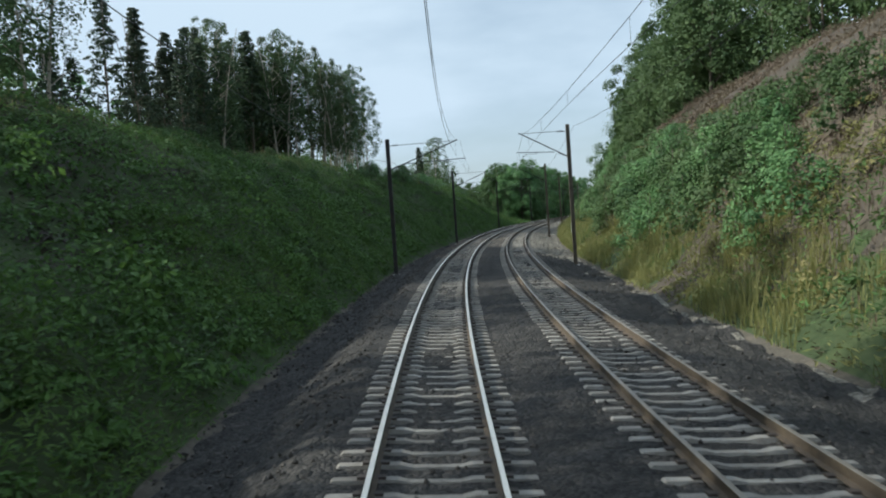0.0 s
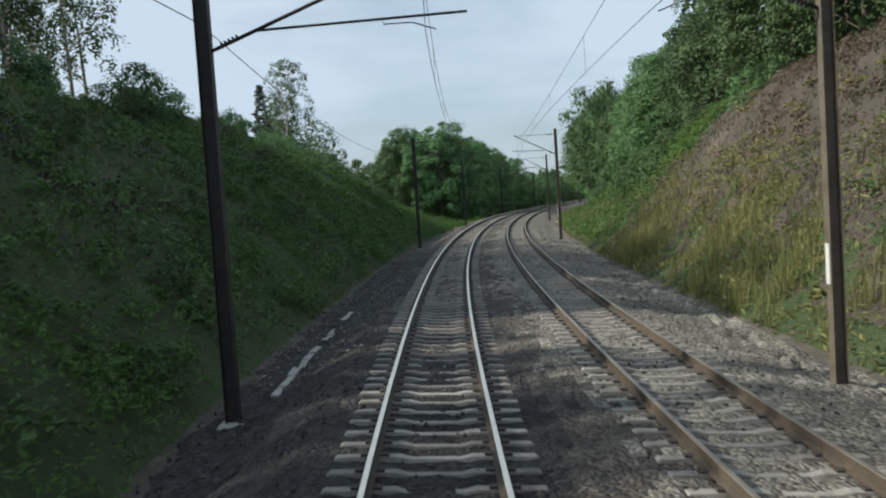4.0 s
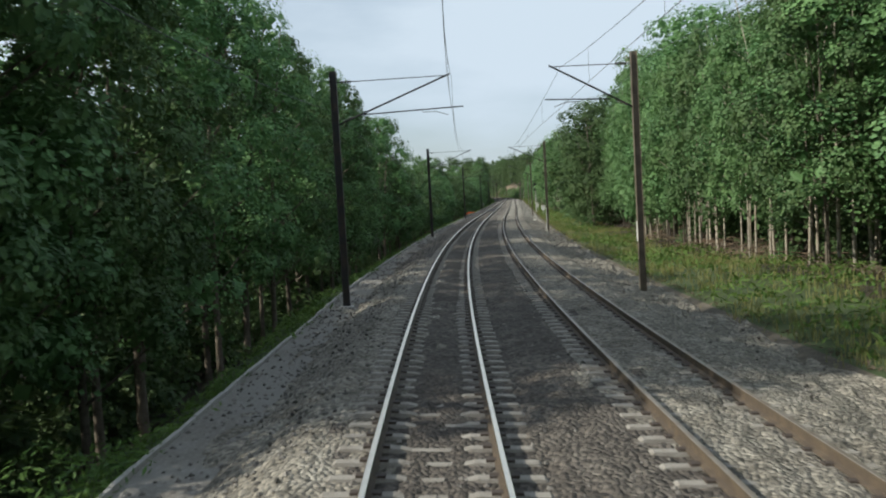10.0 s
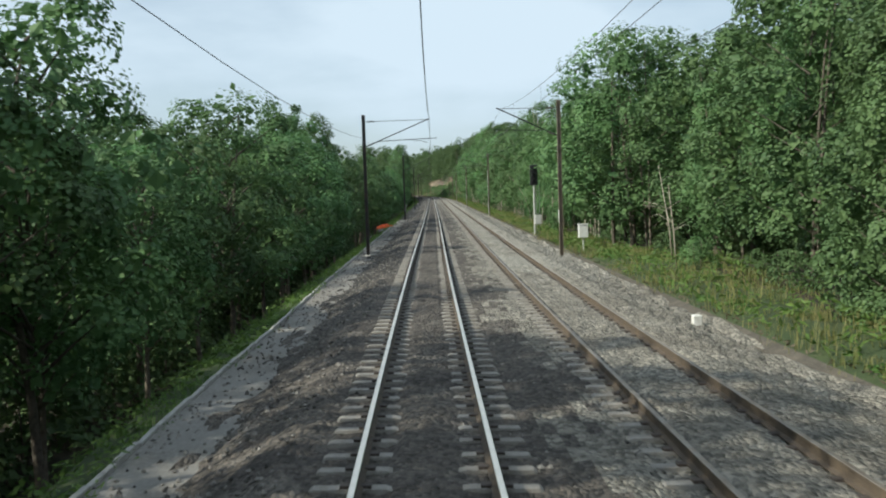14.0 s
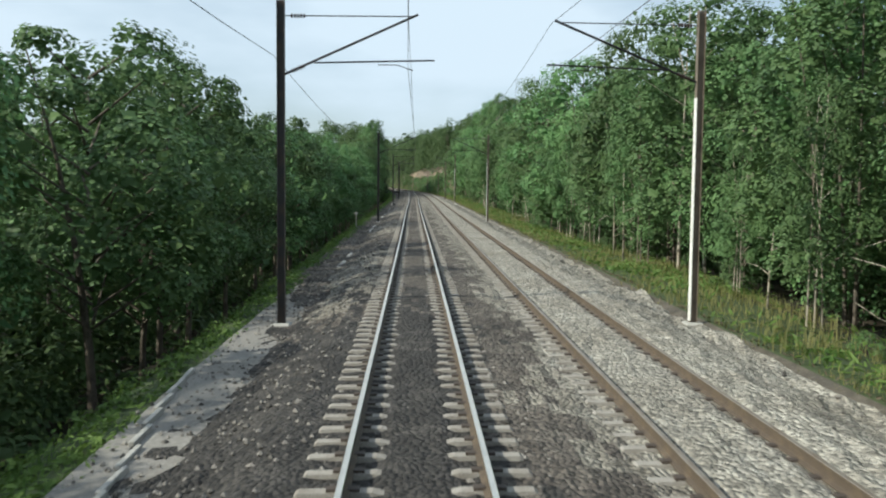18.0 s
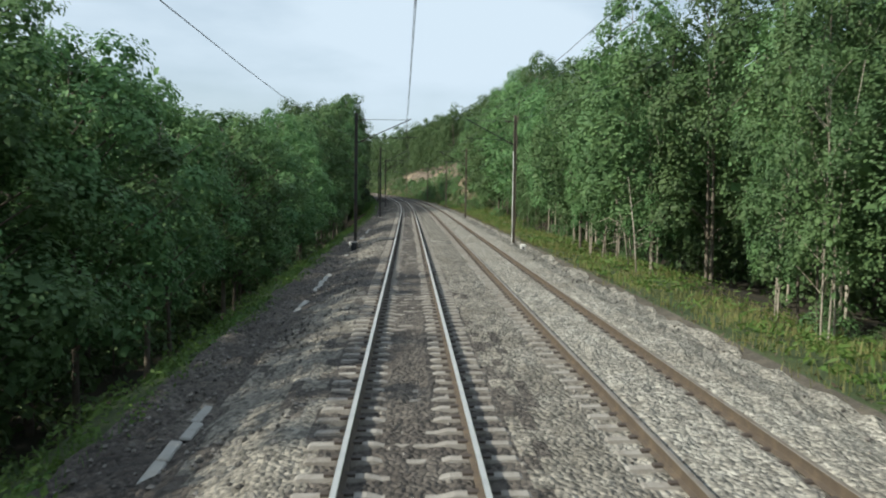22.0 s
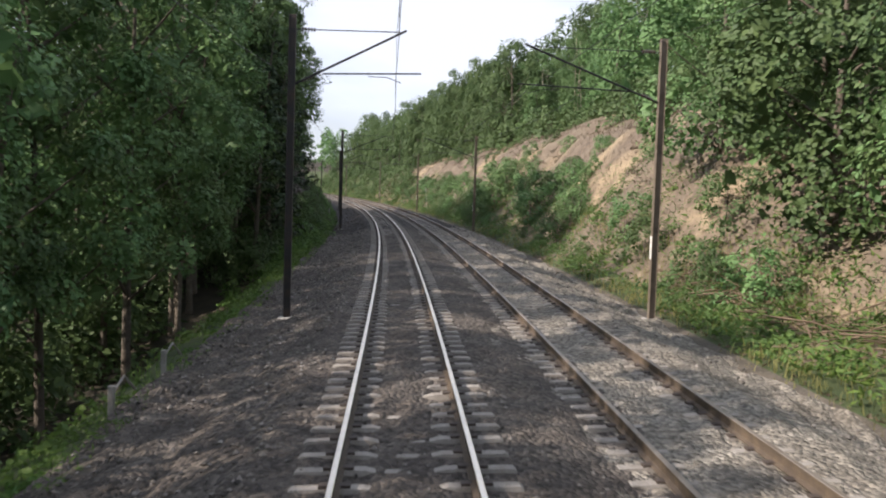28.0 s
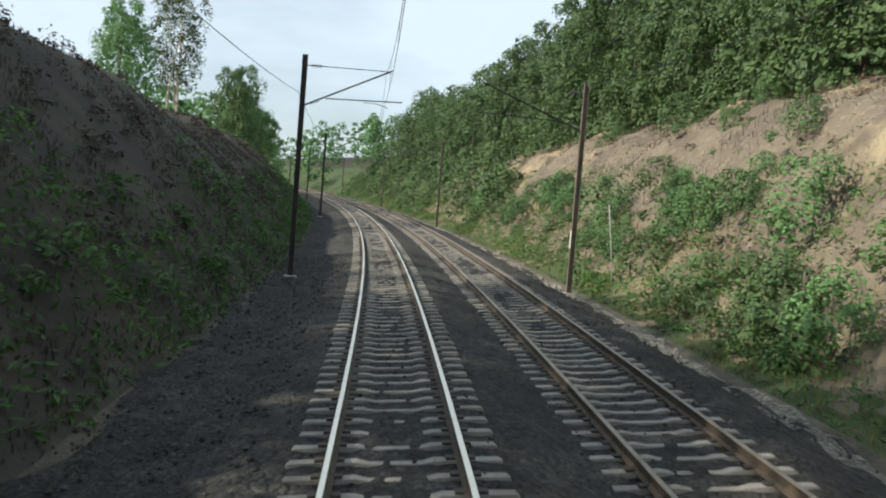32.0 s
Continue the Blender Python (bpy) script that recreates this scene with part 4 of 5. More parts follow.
def build_trees():
    P = prototypes()
    rng = np.random.default_rng(21)
    inner, brush = Heap(), Heap()
    # wood above the left bank
    plant(P["spruce"], rng, 72, 82, -33, -28, 3.6, 7, 9, 16, (1.1, 1.3))
    plant(P["spruce"], rng, 82, 100, -33, -27, 2.6, 12, 16, 16, (0.95, 1.15))
    plant(P["spruce"], rng, 100, 128, -36, -28, 2.0, 14.5, 19, 16, (0.85, 1.1))
    plant(P["mid"], rng, 100, 136, -36, -29, 3.0, 9, 12, 14, (0.7, 0.85), heap=inner)
    plant(P["birch"], rng, 104, 126, -33, -28, 4, 16, 19, 15)
    plant(P["birch"], rng, 118, 140, -33, -25, 1.7, 17, 20, 15)
    plant(P["tall"], rng, 120, 136, -34, -28, 4.0, 15, 17.5, 15, (0.7, 0.85))
    plant(P["birch"], rng, 128, 147, -26, -18.5, 2.2, 14, 17.5, 15)
    plant(P["birch"], rng, 147, 157, -30, -24, 3.0, 13, 16, 15)
    plant(P["shrub"], rng, 132, 190, -20, -14.5, 1.8, 1.4, 3.2, 2.6)
    plant(P["birch"], rng, 56, 61, -26, -23, 3, 15, 17, 15)
    # mostly unseen trees, added to shade the tracks; gaps let sun patches through
    for s, lat, h in ((-12, -21, 16), (-6, -20, 16), (0, -21, 16), (5, -20, 15.5), (10, -21.5, 16), (15, -20, 15.5), (19.5, -21, 16), (24, -20.5, 15), (34.5, -21, 16), (39.5, -22, 16), (48.8, -22, 15.5), (51, -37, 24), (56, -37, 25), (60.5, -38, 25), (64, -37, 24), (71, -37, 24), (75, -38, 24)):
        set_tree(P["deep"][rng.integers(2)], s, lat, h / 24, rng.uniform(0, 360), 0.15, 1.1, inner)
        set_tree(P["deep"][rng.integers(2)], s + rng.uniform(-0.6, 0.6), lat - 4, h / 24 * 1.12, rng.uniform(0, 360), 0.15, 1.0, inner)
    plant(P["birch"], rng, 185, 190, -20, -18, 2.2, 11, 13, 15)
    # out-of-view trees added to keep sun off the front row
    plant(P["mid"], rng, 198, 226, -56, -40, 2.0, 15, 18, 14, heap=inner)
    plant(P["deep"], rng, 226, 240, -44, -27, 0.7, 18, 22, 24, heap=inner)
    plant(P["deep"], rng, 240, 266, -46, -20, 0.9, 15, 19, 24, heap=inner)
    plant(P["spruce"], rng, 196, 216, -32, -24, 8, 12, 14, 16)
    plant(P["birch"], rng, 203, 216, -30, -25, 2.6, 13, 15.5, 15)
    plant(P["mid"], rng, 200, 222, -40, -29, 1.8, 9, 12, 14, heap=inner)
    plant(P["high"], rng, 238, 246, -20, -9.8, 0.8, 17.5, 23, 22)
    # hill on the right
    plant(P["mid"], rng, 0, 90, 25, 28, 4, 10, 13, 14, heap=inner)
    plant(P["low"], rng, 88, 205, 20, 24, 4.6, 11, 14, 12, heap=inner)
    plant(P["mid"], rng, -10, 205, 28, 42, 4.0, 14, 18, 14, heap=inner)
    plant(P["low"], rng, 180, 212, 15, 19, 4.5, 10, 13, 12)
    # wood on the left, past the bank
    plant(P["high"], rng, 246, 256, -13, -10, 3.6, 18, 20.5, 22)
    plant(P["high"], rng, 256, 300, -13.5, -10.4, 3.9, 18, 21.3, 22, (0.9, 1.1))
    plant(P["high"], rng, 300, 335, -13.5, -10.6, 3.9, 16.5, 19.5, 22)
    plant(P["deep"], rng, 250, 304, -20, -15, 3.4, 14, 17.5, 24, heap=inner)
    plant(P["deep"], rng, 304, 334, -20, -15, 3.4, 15, 18, 24, (1.1, 1.3), heap=inner)
    plant(P["edge"], rng, 336, 346, -14, -10.8, 4.0, 12.5, 15, 15)
    plant(P["edge"], rng, 345, 592, -14, -10.2, 4.0, 10.5, 14, 15, (0.95, 1.3))
    plant(P["deep"], rng, 334, 592, -21, -17, 3.4, 13, 16, 24, (1.1, 1.3), heap=inner)
    plant(P["high"], rng, 396, 411, -13.5, -11.5, 4.2, 16, 18, 22)
    plant(P["high"], rng, 512, 530, -14, -11.5, 4.6, 13.5, 16, 22)
    plant(P["high"], rng, 594, 616, -13.5, -10.6, 4.2, 14.5, 17.5, 22, (1.0, 1.2))
    plant(P["high"], rng, 616, 646, -13, -10.2, 4.0, 17, 21, 22)
    plant(P["high"], rng, 650, 684, -13, -10.2, 3.8, 18.5, 22, 22, (0.9, 1.05))
    plant(P["high"], rng, 684, 698, -12.5, -9.8, 3.0, 22, 25.5, 22, (0.8, 0.95))
    plant(P["high"], rng, 698, 722, -12, -9, 2.6, 15, 18, 22)
    plant(P["deep"], rng, 596, 646, -20, -15.5, 4.2, 15, 19, 24, heap=inner)
    plant(P["deep"], rng, 652, 722, -19, -14.5, 3.8, 18, 22, 24, heap=inner)
    plant(P["spruce"], rng, 690, 720, -9.5, -7.8, 6, 14, 16.5, 16)
    # wood on the right, level ground
    plant(P["near"], rng, 212, 252, 13.6, 15.5, 5.0, 14, 17.5, 14)
    plant(P["tall"] + P["near"], rng, 208, 316, 15.0, 19.5, 4.8, 10.5, 17.5, 15, (0.95, 1.45))
    plant(P["mid"], rng, 212, 316, 20, 24, 4.4, 10, 15, 14, heap=inner)
    plant(P["tall"], rng, 258, 300, 13.6, 14.8, 3.6, 11, 14, 15, (0.8, 1.0))
    plant(P["low"], rng, 322, 346, 12.2, 14, 5.0, 6, 10, 12)
    plant(P["tall"] + P["near"], rng, 318, 640, 12.4, 17.5, 4.6, 9.5, 17.5, 15, (0.9, 1.4))
    plant(P["mid"], rng, 318, 640, 18.5, 23, 3.8, 13, 17, 14, heap=inner)
    plant(P["tall"], rng, 400, 600, 11.4, 13.0, 9.0, 6, 10, 15, (0.7, 0.9))
    plant(P["mid"], rng, 208, 645, 23, 32, 3.4, 15, 19, 14, heap=inner)
    plant(P["low"], rng, 640, 662, 14, 17, 5.0, 11, 14, 12)
    plant(P["low"], rng, 665, 677, 14.2, 16.5, 3.8, 11, 13.5, 12)
    # hill on the right at the end
    plant(P["low"] + P["tall"], rng, 678, 850, 24, 30, 4.6, 9, 17, 13)
    plant(P["mid"], rng, 850, 960, 20, 28, 4.0, 11, 15, 14, heap=inner)
    plant(P["mid"], rng, 660, 960, 30, 46, 3.2, 15, 20, 14, heap=inner)
    plant(P["low"], rng, 768, 850, 21.5, 24.5, 5.4, 13, 17.5, 12, (0.75, 0.9), heap=inner)
    # trees behind the left mound
    plant(P["near"], rng, 722, 738, -18, -14.5, 4.0, 12, 15, 14)
    # mostly unseen trees added above the mound to shade tracks and slope foot
    plant(P["deep"], rng, 722, 736, -19, -14, 4.0, 15, 18, 24, (0.8, 0.9), heap=inner)
    plant(P["mid"], rng, 737, 752, -26, -20, 2.5, 16, 18, 14, heap=inner)
    for kind, s, lat, top in (("birch", 759, -20, 18.5), ("birch", 764, -19.2, 17.5), ("low", 784, -16, 12.5), ("low", 788, -16.6, 14), ("birch", 797, -15.5, 17.5), ("birch", 800, -15.2, 18.5), ("birch", 803, -15.8, 17), ("low", 826, -13.2, 14.5), ("low", 834, -12.6, 15.5), ("low", 842, -13.5, 14)):
        k = (top - float(land(np.array(s), np.array(lat)))) / (15 if kind == "birch" else 12)
        set_tree(P[kind][s % 2], s, lat, k, s * 37 % 360, 0.15, 0.9 if kind == "low" else 1.1)
    plant(P["low"], rng, 850, 900, -14, -11, 6, 7, 9, 12)
    # shrubs
    bank_belts = (
        # stretch, offsets, spacing, heights, joined, gaps
        (8, 80, 10.2, 14.5, 0.85, 1.5, 3.0, False, -0.35),
        (80, 112, 10.8, 14.5, 1.3, 1.2, 2.4, False, -0.05),
        (44, 68, 10.0, 13.4, 1.2, 1.7, 2.8, False, None),
        (8, 112, 10.4, 15.5, 0.95, 1.2, 2.3, True, 0.1),
        (60, 150, 13, 20, 2.5, 1.0, 2.2, False, 0.15),
        (146, 204, 11, 20, 1.2, 1.2, 2.4, False, -0.2),
        (120, 200, -22, -14, 5, 1.2, 2.6, False, None),
        (8, 214, -15.5, -6.0, 1.5, 0.6, 1.3, True, 0.0),
    )
    far_belts = (
        (640, 716, 10.5, 13.5, 2.6, 1.4, 2.6, False, 0.15),
        (758, 808, 9.5, 13.0, 1.0, 1.1, 2.3, False, -0.15),
        (690, 800, 13.5, 21, 1.8, 0.7, 1.7, False, 0.0),
        (716, 756, 9.3, 10.6, 2.2, 0.9, 1.7, False, 0.0),
        (660, 860, 21.5, 25, 1.5, 2.0, 4.0, True, None),
        (800, 930, 9.3, 18, 1.3, 1.5, 3.2, True, None),
        (210, 316, 14.4, 17, 3.4, 0.8, 1.8, False, 0.1),
        (316, 640, 11.2, 14, 3.0, 0.7, 1.8, False, 0.1),
        (690, 706, -11.5, -8.0, 1.2, 2.0, 3.6, True, None),
        (700, 716, -12.0, -9.0, 1.0, 1.8, 3.2, True, None),
        (234, 706, -17, -12.5, 1.2, 2.0, 4.0, True, None),
        (210, 640, 16.5, 22, 2.0, 1.2, 2.6, True, None),
        (700, 730, -7, -5.6, 4, 1.2, 2.0, False, None),
    )
    for s0, s1, lo, hi, every, h0, h1, joined, gaps in bank_belts + far_belts:
        plant(P["scrub" if joined and s0 > 200 and not 689 < s0 < 701 else "shrub"], rng, s0, s1, lo, hi, every, h0, h1, 2.6, heap=brush if joined else None, gaps=gaps)
    for s, lat, h in ((700.8, 10.8, 2.4), (689, 10.9, 2.0), (724, 12.6, 2.6), (753, 12.6, 2.6), (694, 9.9, 1.1), (685, 14.2, 1.3), (704.5, 11.0, 3.4), (703, 11.6, 2.6), (726.4, 13.2, 2.4), (722.6, 14.6, 2.2), (772, 11.6, 2.4), (740.6, 10.6, 1.7), (728, 10.8, 2.6), (724, 9.5, 2.2), (716, 13.0, 2.6), (774, 15.6, 2.2), (723.5, 10.8, 3.8), (721.5, 11.6, 4.0), (726, 10.2, 3.0), (746.6, 12.5, 2.0), (758.7, 14.8, 1.6), (748.5, 15.2, 1.4), (738.4, 13.6, 1.2), (733, 10.4, 2.4), (746.5, 9.9, 2.1), (748.6, 9.7, 2.3), (750.4, 10.0, 2.3), (754.6, 9.9, 1.9), (697.5, 9.3, 1.0), (680.5, 9.6, 0.9), (711, 15.5, 1.4), (695, 13.0, 1.2)):
        set_tree(P["shrub"][rng.integers(3)], s, lat, h / 2.4, rng.uniform(0, 360), 0.15, rng.uniform(0.85, 1.15))
    inner.build("wood_interior", "dense dark green trees standing inside the wood", "woods", [M_BARK, M_LEAF])
    brush.build("brushwood", "continuous green brushwood along the wood's edge", "brushwood", [M_BARK, M_LEAF])
    for kind in P.values():
        for ob in kind:
            for o in [*ob.children_recursive, ob]:
                bpy.data.objects.remove(o)
    far_woods(rng)


# ---- low growth ----
def herbs(name, label, mat, seed, n, s0, s1, lat0, lat1, size, height, keep=None):
    """Low leafy growth over a stretch of ground, in lumps, as one body."""
    rng = np.random.default_rng(seed)
    s, lat = rng.uniform(s0, s1, n), rng.uniform(lat0, lat1, n)
    if keep is not None:
        m = keep(s, lat, rng.uniform(size=n))
        s, lat = s[m], lat[m]
    n = len(s)
    lump = np.clip(0.5 + 0.55 * wave(s, lat, 1.5, seed) + 0.3 * wave(s, lat, 0.55, seed + 3) + 0.35 * wave(s, lat, 3.6, seed + 5), 0.05, 1.6)
    p = ground_place(s, lat, (1 - rng.uniform(0, 1, n) ** 2 * 0.8) * height * lump)
    step = 0.15
    slope = np.stack([np.clip(wave(s, lat, 1.5, seed) - wave(s, lat + step, 1.5, seed), -0.3, 0.3), np.clip(wave(s, lat, 1.5, seed) - wave(s + step, lat, 1.5, seed), -0.3, 0.3), np.full(n, 0.35)], 1)
    nor = slope / (0.35, 0.35, 0.5) + rng.normal(size=(n, 3)) * 0.36
    v, f = leaf_sheet(p, size * rng.uniform(0.6, 1.4, n), nor, rng, 1.7, 0.25)
    tagged(new(name, mesh_from(name, v, f, [mat])), label, "undergrowth", kind="stuff")


def mounds(name, label, mat, seed, n, s0, s1, lat0, lat1, r0, r1, leaves, size, keep=None, tall=0.62):
    """Leafy hummocks of weeds and brambles over a stretch of ground, as one body."""
    rng = np.random.default_rng(seed)
    s, lat = rng.uniform(s0, s1, n), rng.uniform(lat0, lat1, n)
    if keep is not None:
        m = keep(s, lat, rng.uniform(size=n))
        s, lat = s[m], lat[m]
    n = len(s)
    r = rng.uniform(r0, r1, n) * np.clip(0.85 + 0.45 * wave(s, lat, 4.0, seed), 0.45, 1.4)
    d = rng.normal(size=(n, leaves, 3))
    d[:, :, 2] = np.abs(d[:, :, 2]) * 0.9 - 0.1
    d /= np.linalg.norm(d, axis=2, keepdims=True)
    body = d * r[:, None, None] * (0.72 + 0.4 * rng.uniform(size=(n, leaves, 1)))
    body[:, :, 2] *= tall * rng.uniform(0.6, 1.5, (n, 1))
    lump = 1 + 0.22 * np.sin(d[:, :, :1] * 5 + s[:, None, None]) + 0.2 * np.sin(d[:, :, 1:2] * 6 + lat[:, None, None] * 3)
    c = ground_place(s, lat, -0.05)
    nor = d * 0.7 + np.array([0, 0, 0.45]) + rng.normal(size=d.shape) * 0.4
    v, f = leaf_sheet((c[:, None] + body * lump).reshape(-1, 3), size * rng.uniform(0.6, 1.4, n * leaves), nor.reshape(-1, 3), rng, 1.3, 0.36)
    tagged(new(name, mesh_from(name, v, f, [mat])), label, "undergrowth", kind="stuff")


def grass(name, label, mat, seed, n, s0, s1, lat0, lat1, h0, h1, width=0.025, keep=None):
    rng = np.random.default_rng(seed)
    s, lat = rng.uniform(s0, s1, n), rng.uniform(lat0, lat1, n)
    if keep is not None:
        m = keep(s, lat, rng.uniform(size=n))
        s, lat = s[m], lat[m]
    n = len(s)
    tuft = wave(s, lat, 0.7, seed) + wave(s, lat, 3.1, seed + 1)
    s, lat = s[tuft > -0.25], lat[tuft > -0.25]
    n = len(s)
    h = rng.uniform(h0, h1, n) * np.clip(0.75 + 0.5 * wave(s, lat, 1.3, seed), 0.3, 1.4)
    v, f = blade_sheet(ground_place(s, lat, -0.03), h, np.full(n, width), rng)
    tagged(new(name, mesh_from(name, v, f, [mat])), label, "grass", kind="stuff")


def build_low_growth():
    patch = lambda scale, seed, level: (lambda s, lat, u: u < np.clip(level + 0.9 * wave(s, lat, scale, seed), 0, 1))
    herbs("weeds", "dense green weeds and brambles on the shaded bank", M_HERB, 1, 130000, 6, 240, -17, -4.2, 0.10, 0.6, lambda s, lat, u: u < np.clip(1.3 - (s - 20) / 230, 0.35, 1))
    herbs("bright_weeds", "lighter green nettles in patches on the bank", M_HERB2, 16, 100000, 6, 240, -10, -4.2, 0.09, 0.95, patch(4.5, 8, 0.3))
    herbs("bright_weeds", "fresh light green weeds low on the bank", M_HERB2, 23, 40000, 6, 70, -9, -4.3, 0.10, 1.0, patch(3.5, 12, 0.35))
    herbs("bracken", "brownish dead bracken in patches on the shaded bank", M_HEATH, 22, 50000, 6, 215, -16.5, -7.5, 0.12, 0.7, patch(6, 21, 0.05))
    ragged = lambda s, lat, u: lat < -4.9 + 0.5 * wave(s, lat, 2.2, 6)
    mounds("brambles", "hummocks of dark green brambles on the shaded bank", M_HERB, 41, 1900, 6, 228, -17, -4.5, 0.45, 1.05, 105, 0.13, ragged)
    mounds("nettles", "clumps of lighter green nettles on the shaded bank", M_HERB2, 42, 1000, 6, 228, -14, -4.6, 0.4, 0.85, 110, 0.12, lambda s, lat, u: ragged(s, lat, u) & (u < 0.45 + 0.9 * wave(s, lat, 6, 12) - 0.03 * (-6 - lat)))
    mounds("nettles", "fresh green nettles where the bank runs down", M_HERB2, 50, 560, 132, 230, -14, -4.8, 0.4, 0.9, 105, 0.125, ragged)
    mounds("nettles", "tall fresh green nettles standing out of the dark brambles", M_HERB2, 54, 260, 6, 90, -12, -4.8, 0.45, 1.0, 110, 0.17, lambda s, lat, u: u < 0.5 + 0.9 * wave(s, lat, 3, 17), 0.8)
    mounds("bracken_clumps", "dry straw-brown bracken clumps on the sunny slope", M_DRY, 55, 700, 8, 165, 10.2, 23.5, 0.35, 0.85, 80, 0.13, patch(5, 31, 0.6), 0.55)
    mounds("yellow_weeds", "yellow-green clumps of weeds low on the sunny slope", M_GRASS, 56, 420, 8, 150, 8.8, 16, 0.3, 0.8, 90, 0.12, patch(4, 13, 0.55), 0.8)
    mounds("dead_bramble", "grey-brown dead stalks among the brambles", M_HEATH, 43, 260, 6, 215, -16, -7, 0.4, 0.9, 90, 0.13, patch(6, 21, 0.25))
    mounds("brambles", "lush green brambles and nettles on the low slope", M_HERB2, 44, 620, 144, 226, 8.9, 18, 0.4, 0.95, 110, 0.14, patch(7, 3, 0.7))
    mounds("brambles", "dark green brambles on the sunny slope", M_HERB, 45, 360, 8, 150, 9.2, 16, 0.4, 1.0, 100, 0.13, lambda s, lat, u: u < 0.3 - 0.5 * ((s > 84) & (s < 140)) + 0.9 * wave(s, lat, 5, 2))
    mounds("weeds", "low green weeds before the wood", M_HERB2, 46, 1500, 205, 668, 8.6, 13.6, 0.25, 0.6, 46, 0.14, patch(4, 4, 0.55), 0.5)
    mounds("weeds", "green weeds along the edge of the drop", M_HERB2, 47, 1500, 226, 715, -6.6, -4.5, 0.2, 0.5, 42, 0.12, lambda s, lat, u: u < np.clip(0.7 + 0.9 * wave(s, lat, 3, 4), 0, 1), 0.6)
    mounds("weeds", "green weeds and low brambles at the foot of the sandy slope", M_HERB, 48, 520, 652, 860, 8.6, 13, 0.35, 0.8, 80, 0.13, patch(5, 6, 0.5))
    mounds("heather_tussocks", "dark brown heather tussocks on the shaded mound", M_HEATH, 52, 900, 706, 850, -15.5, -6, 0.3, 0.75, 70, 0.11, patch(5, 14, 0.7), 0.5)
    mounds("nettles", "lush light green nettles at the foot of the mound", M_HERB2, 53, 130, 686, 714, -9.5, -4.9, 0.5, 1.0, 110, 0.14, None, 0.9)
    mounds("brambles", "dark brambles low on the shaded mound", M_HERB, 49, 420, 684, 850, -9.5, -4.7, 0.35, 0.85, 90, 0.13, lambda s, lat, u: u < np.clip((lat + 9) / 3.2 + 0.6 * wave(s, lat, 4, 3), 0, 1))
    mounds("weeds", "scattered low weeds straggling over the ballast edge", M_HERB2, 51, 700, 446, 700, -5.0, -3.6, 0.12, 0.3, 30, 0.10, lambda s, lat, u: u < np.clip(0.35 + 0.8 * wave(s, lat, 3, 9) + (-4.2 - lat), 0, 1), 0.6)
    grass("grass", "yellow-green grass along the crest of the bank", M_GRASS, 2, 16000, 20, 215, -19, -13, 0.3, 0.7, 0.02)
    grass("tall_grass", "tall yellow-green grass at the foot of the slope", M_GRASS, 3, 70000, 8, 215, 7.9, 11.8, 0.5, 1.4, 0.022, lambda s, lat, u: (s < 144) | (u < 0.2))
    herbs("yellow_weeds", "yellow-green weeds at the foot of the sunny slope", M_GRASS, 13, 42000, 8, 150, 7.8, 13, 0.13, 0.8, patch(5, 3, 0.65))
    grass("dry_grass", "dry brown grass and bracken on the sunny slope", M_DRY, 4, 76000, 20, 165, 9.0, 24, 0.25, 0.7, 0.022)
    herbs("bracken", "dry brown bracken on the sunny slope", M_DRY, 14, 22000, 20, 200, 12, 22, 0.16, 0.5, patch(6, 5, 0.5))
    herbs("weeds", "green weeds mixed into the sunny slope", M_HERB, 5, 50000, 8, 215, 8.6, 16, 0.12, 1.0, lambda s, lat, u: u < np.clip(0.65 - 0.5 * ((s > 84) & (s < 150)) + 0.9 * wave(s, lat, 5, 2), 0, 1))
    herbs("bright_weeds", "fresh green weeds where the slope runs down", M_HERB2, 17, 46000, 146, 222, 8.2, 18, 0.16, 0.8, patch(5, 3, 0.75))
    grass("grass", "green grass strip beside the track", M_GRASS, 6, 80000, 205, 670, 7.7, 13.5, 0.2, 0.65, 0.022)
    herbs("weeds", "green weeds in the strip before the wood", M_HERB2, 7, 50000, 205, 680, 8.2, 14.5, 0.16, 0.55, patch(4, 4, 0.75))
    herbs("bracken", "reddish brown dead leaves and bracken under the trees", M_DRY, 24, 26000, 240, 345, 13.2, 21, 0.15, 0.45, patch(4, 6, 0.75))
    herbs("dry_edge", "dry orange-brown growth along the edge of the ballast", M_DRY, 20, 26000, 8, 800, 7.3, 8.3, 0.09, 0.12)
    herbs("weeds", "green weeds along the edge of the drop", M_HERB2, 8, 80000, 206, 720, -6.6, -4.2, 0.08, 0.5, patch(3, 4, 0.8))
    grass("grass", "green grass along the edge of the drop", M_HERB2, 19, 46000, 206, 720, -6.3, -4.3, 0.12, 0.5, 0.016)
    mounds("bracken_clumps", "dry brown bracken and grass clumps on the sandy slope", M_DRY, 57, 420, 664, 850, 11, 24, 0.3, 0.7, 70, 0.12, patch(5, 33, 0.45), 0.5)
    mounds("weeds", "low green tussocks scattered over the sandy slope", M_HERB2, 58, 130, 664, 850, 10.5, 22, 0.25, 0.6, 70, 0.11, patch(6, 37, 0.4), 0.6)
    grass("dry_grass", "dry brown grass on the sandy slope", M_DRY, 9, 46000, 656, 900, 10.5, 26, 0.2, 0.6, 0.024)
    herbs("bracken", "dry brown bracken and heather on the sandy slope", M_DRY, 18, 40000, 656, 860, 10.5, 24, 0.10, 0.45, patch(5, 9, 0.3))
